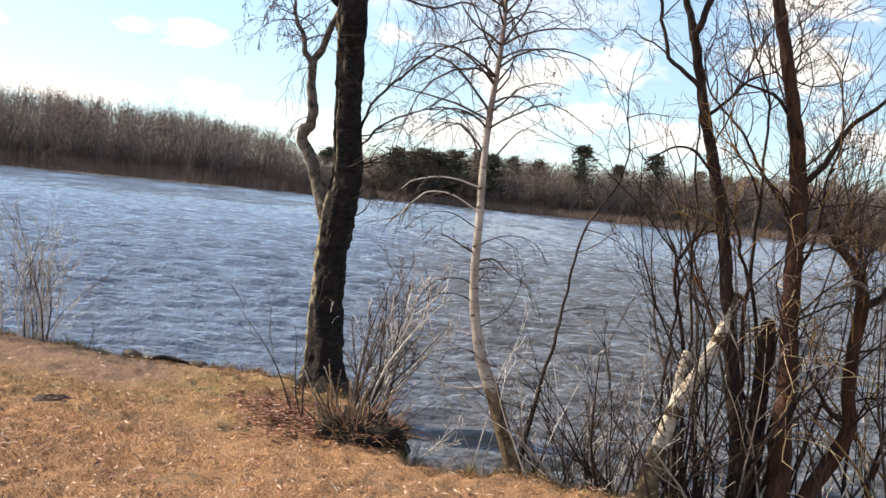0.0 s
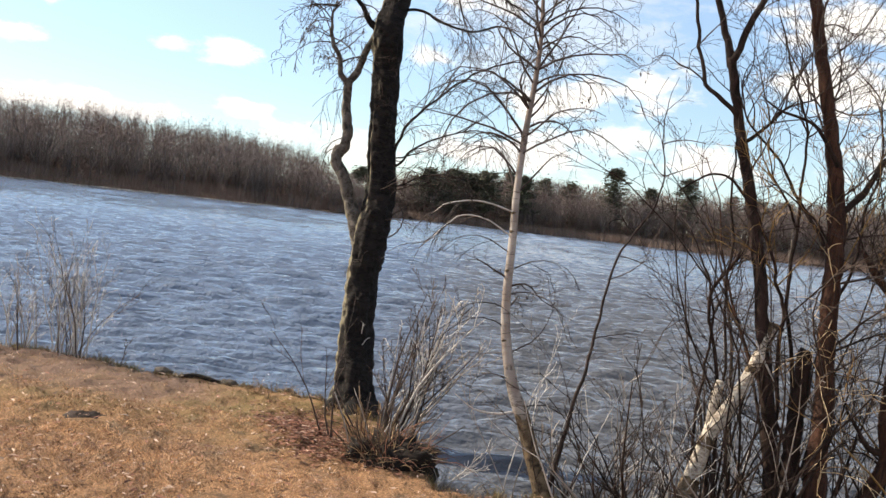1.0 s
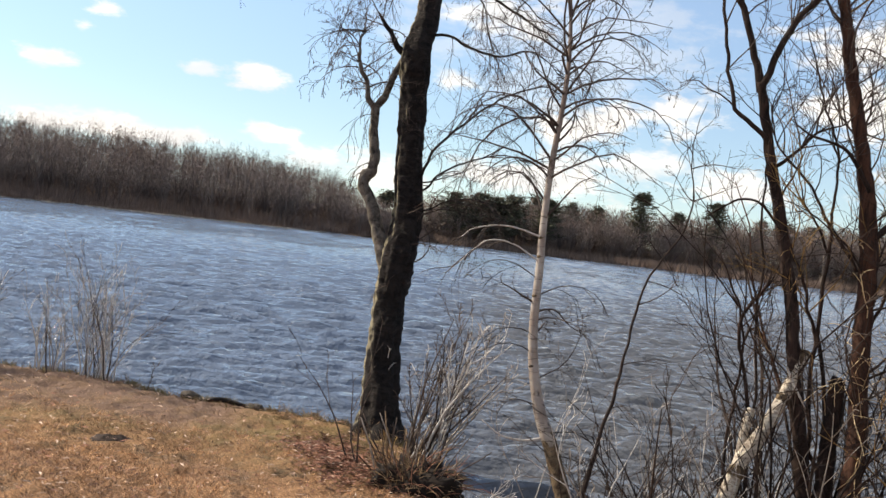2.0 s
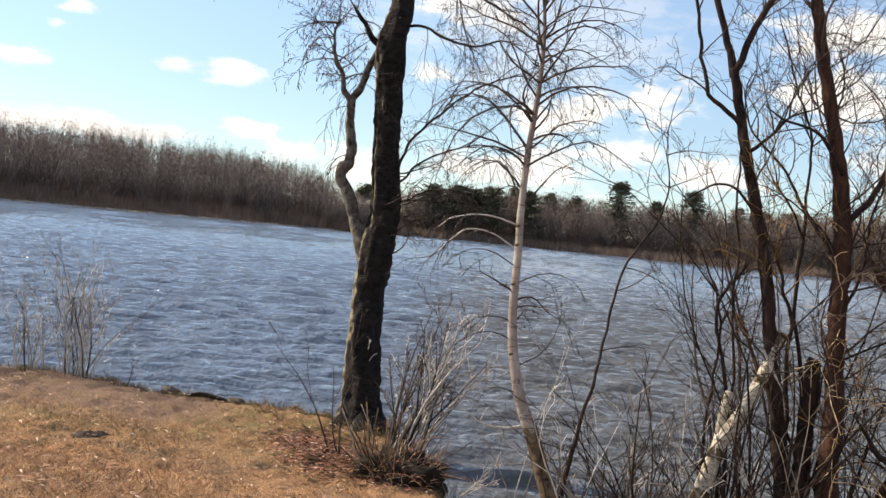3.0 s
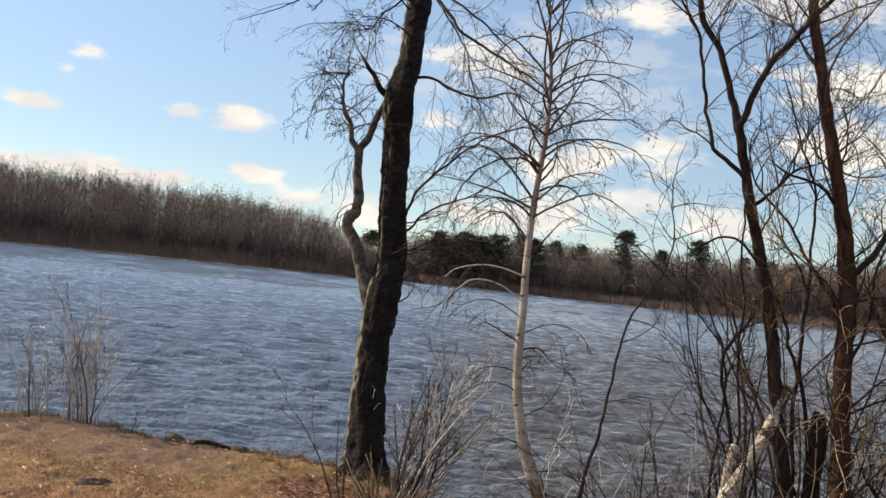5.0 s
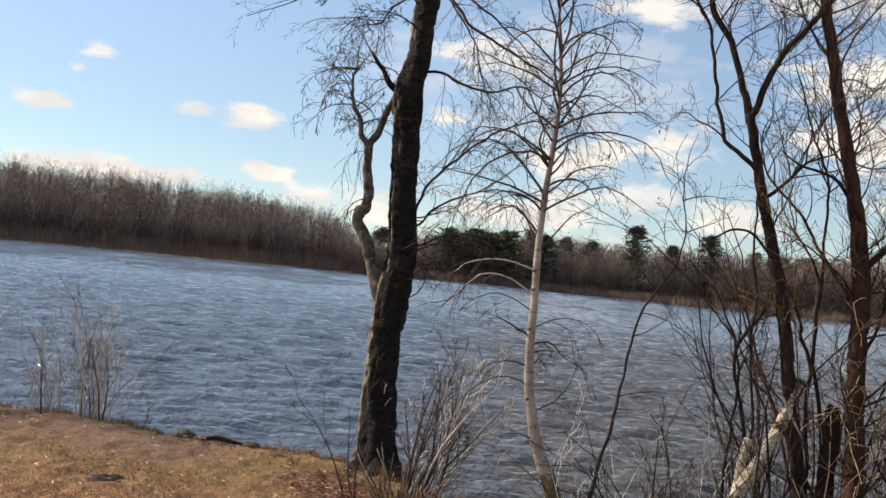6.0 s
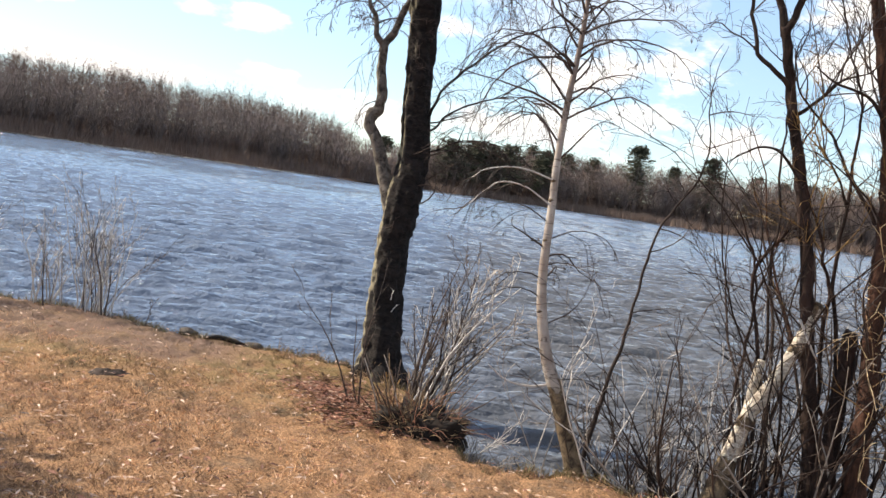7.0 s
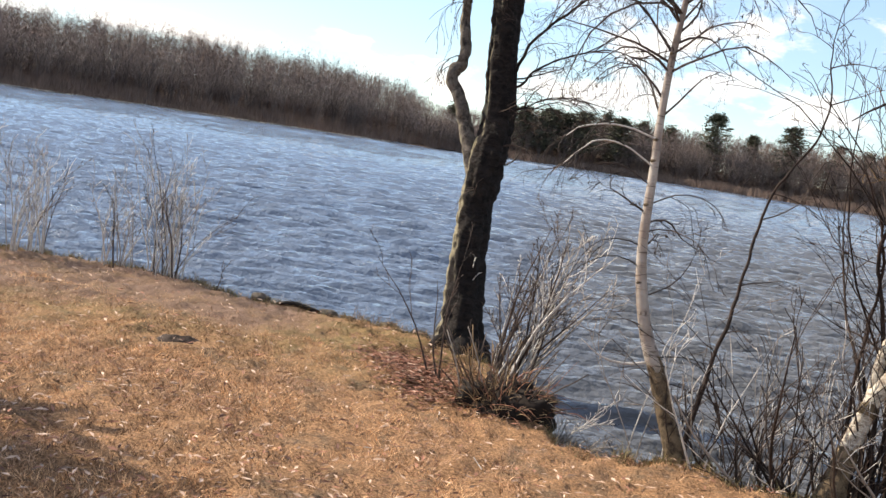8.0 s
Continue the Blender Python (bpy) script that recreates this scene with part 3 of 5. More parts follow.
def build_far_brush():
    rng = random.Random(8)
    shapes = []
    for _ in range(6):
        tris = []
        for _ in range(46):
            a, d = rng.uniform(0, 6.28), rng.uniform(0, 0.9)
            p = Vector((math.cos(a) * d, math.sin(a) * d, 0))
            q = p + Vector((rng.gauss(0, 0.25), rng.gauss(0, 0.25), rng.uniform(0.4, 1.0)))
            s = Vector((math.cos(a + 1), math.sin(a + 1), 0)) * rng.uniform(0.02, 0.05)
            tris.append((tuple(p - s), tuple(p + s), tuple(q)))
        shapes.append(np.array(tris))
    thick = []
    for _ in range(6):
        tris = []
        for _ in range(190):
            a, d, z = rng.uniform(0, 6.28), math.sqrt(rng.random()), rng.random() ** 0.8
            d *= math.sqrt(max(0.05, 1 - z * z))
            p = Vector((math.cos(a) * d, math.sin(a) * d, z * 0.94))
            q = p + Vector((rng.gauss(0, 0.16), rng.gauss(0, 0.16), rng.gauss(0.02, 0.05)))
            s = Vector((math.cos(a + 1), math.sin(a + 1), 0)) * rng.uniform(0.012, 0.035)
            tris.append((tuple(p - s), tuple(p + s), tuple(q)))
        thick.append(np.array(tris))
    fill = [[], []]
    for k in range(1950):
        az = rng.uniform(-50, 36) if k < 1150 else rng.uniform(-3.2, 30)
        left = az < -3.4
        if left:
            back = rng.uniform(12, 72) * min(1.0, max(0.12, (-3.2 - az) / 5))
            r = np.interp(az, SHORE_AZ, SHORE_R) + back
        else:
            r = 300 + max(az, 0) * 0.6 + rng.uniform(12, 60)
        x, y = polar(az, r)
        z = gz(x, y)
        top = np.interp(az, TOP_AZ, TOP_EL) * (rng.uniform(0.5, 0.86) if left else rng.uniform(0.5, 0.93))
        fill[k % 2].append((x, y, z, max(2.0, 1.62 + math.tan(radians(top)) * r - z), rng.uniform(3.0, 5.0)))
    scatter("far_woods", thick, fill[0], "woods_0", "dense brown bare young trees deep in the far woods", "woods")
    scatter("far_woods", thick, fill[1], "brush", "dense reddish-brown bare young trees deep in the far woods", "woods")
    reeds, brush, strip = [], [], []
    for _ in range(650):
        az = rng.uniform(-34, -8)
        x, y = polar(az, np.interp(az, SHORE_AZ, SHORE_R) - rng.uniform(0.5, 3.0))
        strip.append((x, y, WATER_Z - 0.05, rng.uniform(0.2, 0.5), 1.3))
    scatter("shore_grass", shapes, strip, "shore_straw", "pale dead grass strip along the far waterline", "grass")
    for _ in range(900):
        az = rng.uniform(-2.6, 34)
        x, y = polar(az, np.interp(az, SHORE_AZ, SHORE_R) + rng.uniform(-3, 9))
        reeds.append((x, y, max(gz(x, y), WATER_Z), rng.uniform(1.6, 3.4), 1.6))
    for _ in range(500):
        az = rng.uniform(-30, -9)
        x, y = polar(az, np.interp(az, SHORE_AZ, SHORE_R) + rng.uniform(-1, 1.5))
        reeds.append((x, y, max(gz(x, y), WATER_Z), rng.uniform(0.5, 1.3), 1.3))
    for _ in range(800):
        az = rng.uniform(-40, -3.4)
        x, y = polar(az, np.interp(az, SHORE_AZ, SHORE_R) + rng.uniform(0.5, 12))
        brush.append((x, y, gz(x, y), rng.uniform(1.0, 3.6), 1.5))
    for _ in range(800):
        az = rng.uniform(-40, -3.4)
        x, y = polar(az, np.interp(az, SHORE_AZ, SHORE_R) + rng.uniform(8, 55) * min(1.0, (-3.0 - az) / 5))
        brush.append((x, y, gz(x, y), rng.uniform(1.8, 3.6), 2.0))
    for _ in range(1500):
        az = rng.uniform(-3, 34)
        x, y = polar(az, np.interp(az, SHORE_AZ, SHORE_R) + rng.uniform(8, 26))
        brush.append((x, y, gz(x, y), rng.uniform(1.8, 4.2), 2.2))
    scatter("reeds", shapes, reeds, "reed", "dull brown dry reeds along the far waterline", "reeds")
    scatter("brush", shapes, brush, "brush", "dark brown brush under the far bare trees", "brush")


def build_pine(az, r, h, spread, seed):
    rng = random.Random(seed)
    x, y = polar(az, r)
    z = gz(x, y)
    t = thing("pine_tree", (x, y, z), "dark green white pine with a ragged flat-tiered crown", "tree", "pines on the far shore")
    at = Vector((x, y, z))
    b = Build()
    b.tube([at, at + Vector((0, 0, h * 0.5)), at + Vector((0.1, 0, h * 0.97))], [h * 0.017, h * 0.012, h * 0.003], 6)
    part("trunk", b, "pine_trunk", t)
    b = Build()
    flat = spread > 4.0        # old pines carry broad plates of needles, young ones a cone
    for _ in range(120 if flat else 80):
        f = rng.random() ** (0.7 if flat else 0.8)
        hz = h * (0.22 + 0.76 * f)
        reach = spread * (1.0 - 0.62 * f**5 if flat else 1.05 - 0.75 * f**3)
        a, le = rng.uniform(0, 6.28), reach * rng.uniform(0.4, 1.2)
        thin = 0.32 if flat else 0.5
        for _ in range(30):
            s = rng.uniform(0.1, 1.0)
            p = at + Vector((math.cos(a) * le * s + rng.gauss(0, 0.55), math.sin(a) * le * s + rng.gauss(0, 0.55), hz + le * 0.14 * s + rng.gauss(0, thin)))
            q = p + Vector((rng.gauss(0, 0.7), rng.gauss(0, 0.7), rng.uniform(-0.1, 0.5)))
            sd = Vector((rng.gauss(0, 1), rng.gauss(0, 1), rng.gauss(0, 0.4))).normalized()
            b.sliver(p, q, 0.32, sd)
    part("crown", b, "pine", t)


PINES = [  # azimuth, distance, top elevation, spread
    (8.9, 322, 3.6, 4.1), (12.8, 326, 3.45, 4.02), (2.0, 304, 2.65, 4.6), (0.2, 305, 2.6, 4.6), (4.0, 309, 2.6, 3.8),
    (6.6, 330, 2.6, 2.4), (5.2, 332, 2.7, 2.8), (10.9, 335, 2.7, 2.4),
    (-1.2, 306, 2.5, 4.0), (1.1, 307, 2.5, 4.2), (15.2, 338, 2.75, 2.6), (3.2, 340, 2.8, 3.2), (-4.9, 300, 2.0, 2.2), (17.8, 345, 2.7, 3.4), (16.6, 345, 2.6, 3.0),
]


def build_house():
    """A pale house with a grey roof, half hidden behind the far trees."""
    x, y = polar(18.6, 342)
    z = gz(x, y)
    t = thing("house", (x, y, z), "small white house with a grey gable roof behind bare trees", "house")
    b = Build()
    for sx, sy in ((6, 4),):
        c = [Vector((x + i * sx, y + j * sy, z + k)) for k in (0, 6.5) for i, j in ((-1, -1), (1, -1), (1, 1), (-1, 1))]
        b.v += c
        b.f += [(0, 1, 5, 4), (1, 2, 6, 5), (2, 3, 7, 6), (3, 0, 4, 7), (4, 5, 6, 7)]
    ob = part("wall", b, "wall_paint", t)
    b = Build()
    b.v += [Vector((x + i * 6.5, y + j * 4.5, z + 6.52)) for i, j in ((-1, -1), (1, -1), (1, 1), (-1, 1))] + [Vector((x - 6.5, y, z + 9.6)), Vector((x + 6.5, y, z + 9.6))]
    b.f += [(0, 1, 5, 4), (2, 3, 4, 5), (0, 4, 3), (1, 2, 5), (3, 2, 1, 0)]
    part("roof", b, "roof", t)
    for me in (c.data for c in t.children):
        me.polygons.foreach_set("use_smooth", [False] * len(me.polygons))


build_far_woods()
build_far_brush()
for _k, (_az, _r, _el, _sp) in enumerate(PINES):
    _x, _y = polar(_az, _r)
    build_pine(_az, _r, 1.62 + math.tan(radians(_el)) * _r - gz(_x, _y), _sp * 1.25, 40 + _k)
build_house()


# ---------------------------------------------------------------- trees on the bank
def build_oak():
    """The thick dark tree at the water's edge: a kinked grey limb leaves it low and grows back into it."""
    rng = random.Random(3)
    t = thing("oak_tree", (-0.63, 9.12, gz(-0.63, 9.12)), "thick dark-barked leafless tree, mossy on one side, at the water's edge", "tree")
    trunk = [(-0.58, 9.06, -0.5, 0.30), (-0.62, 9.1, -0.2, 0.235), (-0.64, 9.15, 0.03, 0.18), (-0.68, 9.27, 0.51, 0.146), (-0.68, 9.39, 1.01, 0.143), (-0.66, 9.47, 1.37, 0.152), (-0.63, 9.57, 1.78, 0.131), (-0.68, 9.69, 2.30, 0.122), (-0.71, 9.78, 2.84, 0.125), (-0.73, 9.82, 3.2, 0.146), (-0.73, 9.9, 3.42, 0.128), (-0.69, 10.04, 3.69, 0.109), (-0.69, 10.2, 4.08, 0.112), (-0.67, 10.35, 4.4, 0.125)]
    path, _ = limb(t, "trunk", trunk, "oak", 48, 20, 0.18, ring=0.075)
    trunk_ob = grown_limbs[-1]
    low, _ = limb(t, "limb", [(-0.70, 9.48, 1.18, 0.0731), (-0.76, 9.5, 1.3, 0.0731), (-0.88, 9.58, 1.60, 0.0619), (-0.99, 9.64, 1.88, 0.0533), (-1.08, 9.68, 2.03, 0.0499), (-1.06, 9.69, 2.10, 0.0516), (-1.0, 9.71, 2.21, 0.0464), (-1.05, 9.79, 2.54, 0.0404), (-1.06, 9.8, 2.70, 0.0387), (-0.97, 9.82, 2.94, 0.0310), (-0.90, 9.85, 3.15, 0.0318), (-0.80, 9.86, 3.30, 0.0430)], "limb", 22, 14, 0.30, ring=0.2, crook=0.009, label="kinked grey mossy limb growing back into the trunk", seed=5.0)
    fork, _ = limb(t, "branch", [(-1.06, 9.8, 2.68, 0.03), (-1.11, 9.77, 2.82, 0.025), (-1.17, 9.77, 2.97, 0.023), (-1.26, 9.79, 3.18, 0.018), (-1.27, 9.80, 3.34, 0.012), (-1.22, 9.8, 3.48, 0.006)], "limb", 10, 10, 0.2, crook=0.014, ring=0.3)
    # Added dark roots, drawn where the bank has a shaded hollow.
    for k, pts in enumerate((((-0.72, 9.06, -0.1), (-0.86, 8.9, -0.2), (-0.98, 8.72, -0.21), (-1.1, 8.62, -0.27)), ((-0.6, 8.95, -0.12), (-0.62, 8.7, -0.21), (-0.70, 8.42, -0.2), (-0.66, 8.2, -0.28)), ((-0.5, 9.02, -0.15), (-0.42, 8.85, -0.27), (-0.40, 8.65, -0.36)))):
        limb(t, "root", [(*p, r) for p, r in zip(pts, (0.10, 0.055, 0.042, 0.02))], "oak", 12, 6, 0.25, "dark root shape standing in for a shaded hollow", k * 2.0)
    stub, _ = limb(t, "stub", [(-0.78, 9.88, 3.22, 0.055), (-0.86, 9.87, 3.31, 0.040), (-0.93, 9.86, 3.36, 0.03), (-1.00, 9.85, 3.48, 0.022), (-1.05, 9.82, 3.53, 0.02), (-1.13, 9.80, 3.64, 0.010)], "oak", 10, 4, 0.12, "broken dark branch stub")
    b = Build()
    for _ in range(22):        # thin sprays round the broken stub and the fork
        src = rng.choice((stub, fork, fork))
        p, d = along(src, rng.uniform(0.3, 1.0))
        spray(b, rng, p, Vector((rng.uniform(-0.8, 0.5), rng.gauss(0, 0.5), rng.uniform(-0.1, 1.0))), rng.uniform(0.25, 0.6), 0.007, 2, 6, 0.17, 0.15, 0.04, tip=0.0016)
    for _ in range(7):
        p, d = along(fork, rng.uniform(0.5, 1.0))
        spray(b, rng, p, Vector((-1, rng.gauss(0, 0.4), rng.uniform(-0.1, 0.5))), rng.uniform(0.35, 0.65), 0.006, 2, 4, 0.15, 0.45)
    for _ in range(7):         # twigs that hang down beside the limb
        p, d = along(low, rng.uniform(0.45, 0.95))
        spray(b, rng, p, Vector((-0.8, rng.gauss(0, 0.5), -0.1)), rng.uniform(0.3, 0.55), 0.004, 1, 6, 0.15, 0.9)
    part("twig_spray", b, "twig", t)
    ob = part("bud_haze", hang_catkins(b.tips, rng, 0.35, 0.03), "twig", t, "small dark buds on the twigs")
    ob["kind"] = "stuff"
    crown = ((-0.67, 4.42, (0.75, -0.3, 0.9), 2.0), (-0.67, 4.42, (-0.5, -0.3, 1.0), 2.0), (-0.67, 4.45, (0.3, 0.4, 1), 2.2), (-0.67, 4.45, (-0.2, -0.2, 1), 2.2))
    for x, z, d, le in crown:
        b = Build()
        spray(b, rng, (x, 10.35, z), d, le, 0.06, 3, 6, 0.13, 0.12, 0.02, 0.75, 0.5, 7)
        part("branch", b, "oak", t)
    boughs = (  # points from the trunk outwards, radius at the foot, how many twigs
        (((-0.60, 10.15, 4.42), (-0.40, 9.92, 4.22), (-0.23, 9.70, 3.96), (0.05, 9.50, 3.76), (0.32, 9.30, 3.58), (0.60, 9.10, 3.35), (0.77, 9.00, 3.05)), 0.019, 17),
        (((-0.56, 10.15, 4.46), (-0.09, 9.60, 4.08), (0.20, 9.40, 3.80), (0.40, 9.25, 3.60)), 0.014, 9),
        (((-0.55, 10.10, 4.40), (-0.22, 9.70, 3.88), (-0.13, 9.60, 3.70), (-0.05, 9.5, 3.35)), 0.010, 10),
        (((-0.64, 9.95, 3.52), (-0.45, 9.80, 3.50), (-0.23, 9.70, 3.39), (0.04, 9.50, 3.31), (0.29, 9.30, 3.35), (0.47, 9.20, 3.25), (0.60, 9.10, 3.10)), 0.015, 15),
        (((-0.60, 9.66, 2.08), (-0.53, 9.58, 2.18), (-0.43, 9.50, 2.42), (-0.20, 9.30, 2.64), (0.08, 9.10, 2.86), (0.43, 8.90, 2.99), (0.60, 8.80, 2.90)), 0.017, 17),
        (((-0.60, 9.62, 1.96), (-0.50, 9.58, 2.04), (-0.35, 9.50, 2.20), (-0.11, 9.30, 2.32), (0.18, 9.10, 2.39), (0.47, 9.00, 2.33)), 0.013, 13),
        (((-0.58, 9.60, 1.80), (-0.40, 9.45, 1.88), (-0.15, 9.30, 1.98), (0.10, 9.15, 1.96)), 0.009, 12),
        (((-0.80, 10.30, 4.42), (-1.36, 9.90, 4.36), (-1.84, 9.70, 4.04), (-2.07, 9.60, 3.90), (-2.28, 9.50, 3.79)), 0.010, 1),
        (((-0.78, 10.25, 4.40), (-1.00, 9.90, 4.07), (-1.09, 9.80, 3.90), (-1.26, 9.80, 3.96), (-1.44, 9.70, 3.76)), 0.011, 14),
    )
    for k, (pts, r, twigs) in enumerate(boughs):
        q = [(*p, max(r * (1 - 0.8 * i / (len(pts) - 1)), 0.003)) for i, p in enumerate(pts)]
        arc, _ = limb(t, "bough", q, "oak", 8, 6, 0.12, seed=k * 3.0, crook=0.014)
        bough = grown_limbs[-1]
        b = Build()
        for _ in range(twigs):
            p, d = along(arc, rng.uniform(0.12, 1.0))
            spray(b, rng, p, d + Vector((rng.gauss(0, 0.6), rng.gauss(0, 0.5), rng.gauss(-0.1, 0.55))), rng.uniform(0.3, 0.8), rng.uniform(0.003, 0.006), 2, 5, 0.16, 0.28, 0.0, 0.75, 0.55, 4, 0.15, 0.0012)
        part("twig_spray", b, "twig", bough)
    b = Build()
    for x, z, d, le in ((-0.75, 4.3, (-0.7, -0.5, -0.1), 0.9), (-0.75, 4.2, (-0.5, -0.5, 0.3), 0.8), (-0.78, 4.0, (-0.6, -0.4, 0.2), 0.7)):
        spray(b, rng, (x, 10.1, z), d, le, 0.009, 3, 6, 0.18, 0.1, 0.0, 0.8, 0.5, 4, 0.1, 0.0024)
    part("branch", b, "oak", t, "long drooping twiggy branch")
    b = Build()
    for z, le in ((1.78, 0.9), (1.55, 0.6), (2.1, 0.7), (1.35, 0.5)):
        spray(b, rng, (-0.56, 9.5 + 0.1 * z, z), (1.0, -0.35, 0.35), le, 0.008, 3, 5, 0.18, 0.2, 0.02, 0.8, 0.5, 4)
    for _ in range(7):         # thin shoots across the front of the trunk
        z = rng.uniform(1.0, 2.0)
        spray(b, rng, (-0.60 + rng.uniform(-0.05, 0.08), 9.33 + 0.15 * (z - 1), z), (rng.choice((-1, 1)) * 0.8, -0.5, 0.35), rng.uniform(0.25, 0.45), 0.004, 1, 4, 0.2, 0.3)
    part("twig_spray", b, "twig", t)
    b = Build()
    for x, z, dx in ((-0.62, 0.52, 0.06), (-0.6, 0.42, 0.1)):
        spray(b, rng, (x, 9.1, z), (dx, -0.1, 0.3), 0.09, 0.004, 1, 2, 0.1)
    part("twig_spray", b, "pale", trunk_ob, "bleached dead shoots on the trunk")


def hang_catkins(tips, rng, share, length):
    """Small drop-shaped catkins or buds that hang from twig tips."""
    b = Build()
    for p, d in tips:
        if rng.random() < share:
            q = p + Vector((rng.gauss(0, 0.15), rng.gauss(0, 0.15), -1)) * length * rng.uniform(0.6, 1.3)
            b.tube([p, p.lerp(q, 0.3), p.lerp(q, 0.75), q], [0.0012, 0.0036, 0.0034, 0.001], 5)
    return b


def build_birch():
    rng = random.Random(14)
    t = thing("birch_tree", (0.86, 6.95, gz(0.86, 6.95)), "slender white birch with a bent dark foot and fine drooping branches", "tree")
    trunk = [(0.90, 6.94, -0.42, 0.085), (0.86, 6.95, -0.17, 0.062), (0.76, 7.01, 0.09, 0.053), (0.68, 7.06, 0.31, 0.050), (0.585, 7.10, 0.52, 0.041), (0.51, 7.17, 0.82, 0.035), (0.48, 7.23, 1.13, 0.031), (0.48, 7.31, 1.52, 0.028), (0.475, 7.38, 1.84, 0.025), (0.49, 7.46, 2.25, 0.023), (0.525, 7.55, 2.69, 0.019), (0.535, 7.65, 3.03, 0.016), (0.515, 7.77, 3.39, 0.013), (0.48, 7.88, 3.71, 0.009), (0.46, 7.95, 4.1, 0.006), (0.47, 8.0, 4.5, 0.003)]
    limb(t, "foot", trunk[:4] + [(0.645, 7.075, 0.39, 0.043)], "foot_bark", 16, 7, 0.16, "rough dark brown foot of the trunk", 2.0)
    path, _ = limb(t, "trunk", [(0.70, 7.045, 0.25, 0.044)] + trunk[3:], "birch", 16, 7, 0.06)
    trunk_ob = grown_limbs[-1]
    zs = [p.z for p in path]
    for h in (0.80, 1.24, 1.52, 1.68, 2.2):
        p, d = along(path, next(i for i, z in enumerate(zs) if z > h) / (len(path) - 1))
        r = 0.034 - 0.006 * h
        b = Build()
        b.tube([p + Vector((-0.35 * r, -0.45 * r, 0)) + d * k * 0.012 for k in (-1.6, -0.7, 0, 0.7, 1.6)], [r * 0.25, r * 0.7, r * 0.88, r * 0.6, r * 0.2], 9, 0.2, seed=h)
        part("knot", b, "foot_bark", trunk_ob)
    arms = [  # height, sideways (minus: to the lake's left shore), length, rise
        (1.86, -1, 0.75, 0.75), (1.86, 1, 0.5, 0.5), (2.12, -1, 0.75, 0.5), (2.2, -1, 0.95, 0.35),
        (2.32, 1, 0.85, 0.65), (2.25, 1, 0.6, 0.45), (2.45, -1, 0.85, 0.85), (2.5, -1, 1.0, 0.75), (2.55, 1, 0.95, 0.55), (2.62, -1, 0.8, 0.9),
        (2.75, 1, 0.95, 0.8), (2.72, -1, 1.05, 0.75), (2.9, -1, 1.05, 0.95), (3.0, 1, 0.8, 1.0), (3.05, -1, 0.9, 1.0), (3.1, 1, 0.7, 0.9), (3.2, -1, 0.85, 1.1),
        (3.3, 1, 0.75, 1.2), (3.45, -1, 0.75, 1.2), (3.55, 1, 0.7, 1.3), (3.7, -1, 0.6, 1.2), (3.8, 1, 0.6, 1.3), (3.95, -1, 0.5, 1.3), (4.1, 1, 0.5, 1.3), (1.25, -1, 0.45, 0.25), (1.2, 1, 0.45, 0.1), (1.05, 1, 0.3, 0.2),
    ]
    tips = []
    for h, d, le in ((3.3, (-0.30, 0.1, 1.0), 1.3), (3.35, (0.35, -0.1, 1.0), 1.2), (3.0, (-0.5, -0.2, 1.0), 1.2), (2.75, (0.55, 0.2, 1.0), 1.0)):
        i = min(range(len(zs)), key=lambda k: abs(zs[k] - h))
        b = Build()
        spray(b, rng, path[i], d, le, 0.010, 3, 5, 0.15, 0.0, 0.06, 0.8, 0.5, 5, 0.2, 0.0009)
        tips += b.tips
        part("branch", b, "birch_twig", t, "dark upright leader")
    arms += [(rng.uniform(2.2, 4.2), rng.choice((-1, 1)), rng.uniform(0.5, 0.9), rng.uniform(0.3, 1.0)) for _ in range(12)]
    arms += [(h, (-1, 1)[k % 2], 0.6 + 0.25 * (k % 3), 0.35 + 0.2 * (k % 4)) for k, h in enumerate((1.95, 2.1, 2.22, 2.35, 2.52))]
    for h, side, le, rise in arms:
        i = min(range(len(zs)), key=lambda k: abs(zs[k] - h))
        b = Build()
        d = Vector((side, rng.gauss(0, 0.6), rise + 0.45))
        droop = 0.45 if h > 1.4 else 0.4
        spray(b, rng, path[i], d, le * rng.uniform(0.95, 1.15), 0.007 + 0.003 * le, 2 if 1.6 < h < 1.75 else 3, 5, rng.uniform(0.16, 0.26), droop * rng.uniform(0.5, 1.2), 0.0, 0.85, 0.5, 5, 0.2, 0.0009)
        pale = 1.6 < h < 1.75
        tips += b.tips
        part("branch", b, "pale" if pale else "birch_twig", t, "pale low branch" if pale else "")
    for pts in ([(0.477, 7.34, 1.70, 0.007), (0.24, 7.30, 1.755, 0.0055), (0.02, 7.28, 1.72, 0.005), (-0.12, 7.27, 1.61, 0.003)], [(0.477, 7.31, 1.53, 0.007), (0.30, 7.28, 1.63, 0.0055), (0.08, 7.26, 1.63, 0.005), (-0.14, 7.25, 1.41, 0.003)]):
        arc, _ = limb(t, "branch", pts, "pale", 6, 7, label="pale arching low branch", crook=0.011)
        b = Build()
        for _ in range(9):
            p, d = along(arc, rng.uniform(0.3, 1.0))
            spray(b, rng, p, d + Vector((rng.gauss(0, 0.5), rng.gauss(0, 0.5), rng.uniform(-0.7, 0.5))), rng.uniform(0.15, 0.4), 0.0035, 1, 3, 0.2, 0.35, tip=0.0013)
        part("twig_spray", b, "birch_twig", grown_limbs[-1])
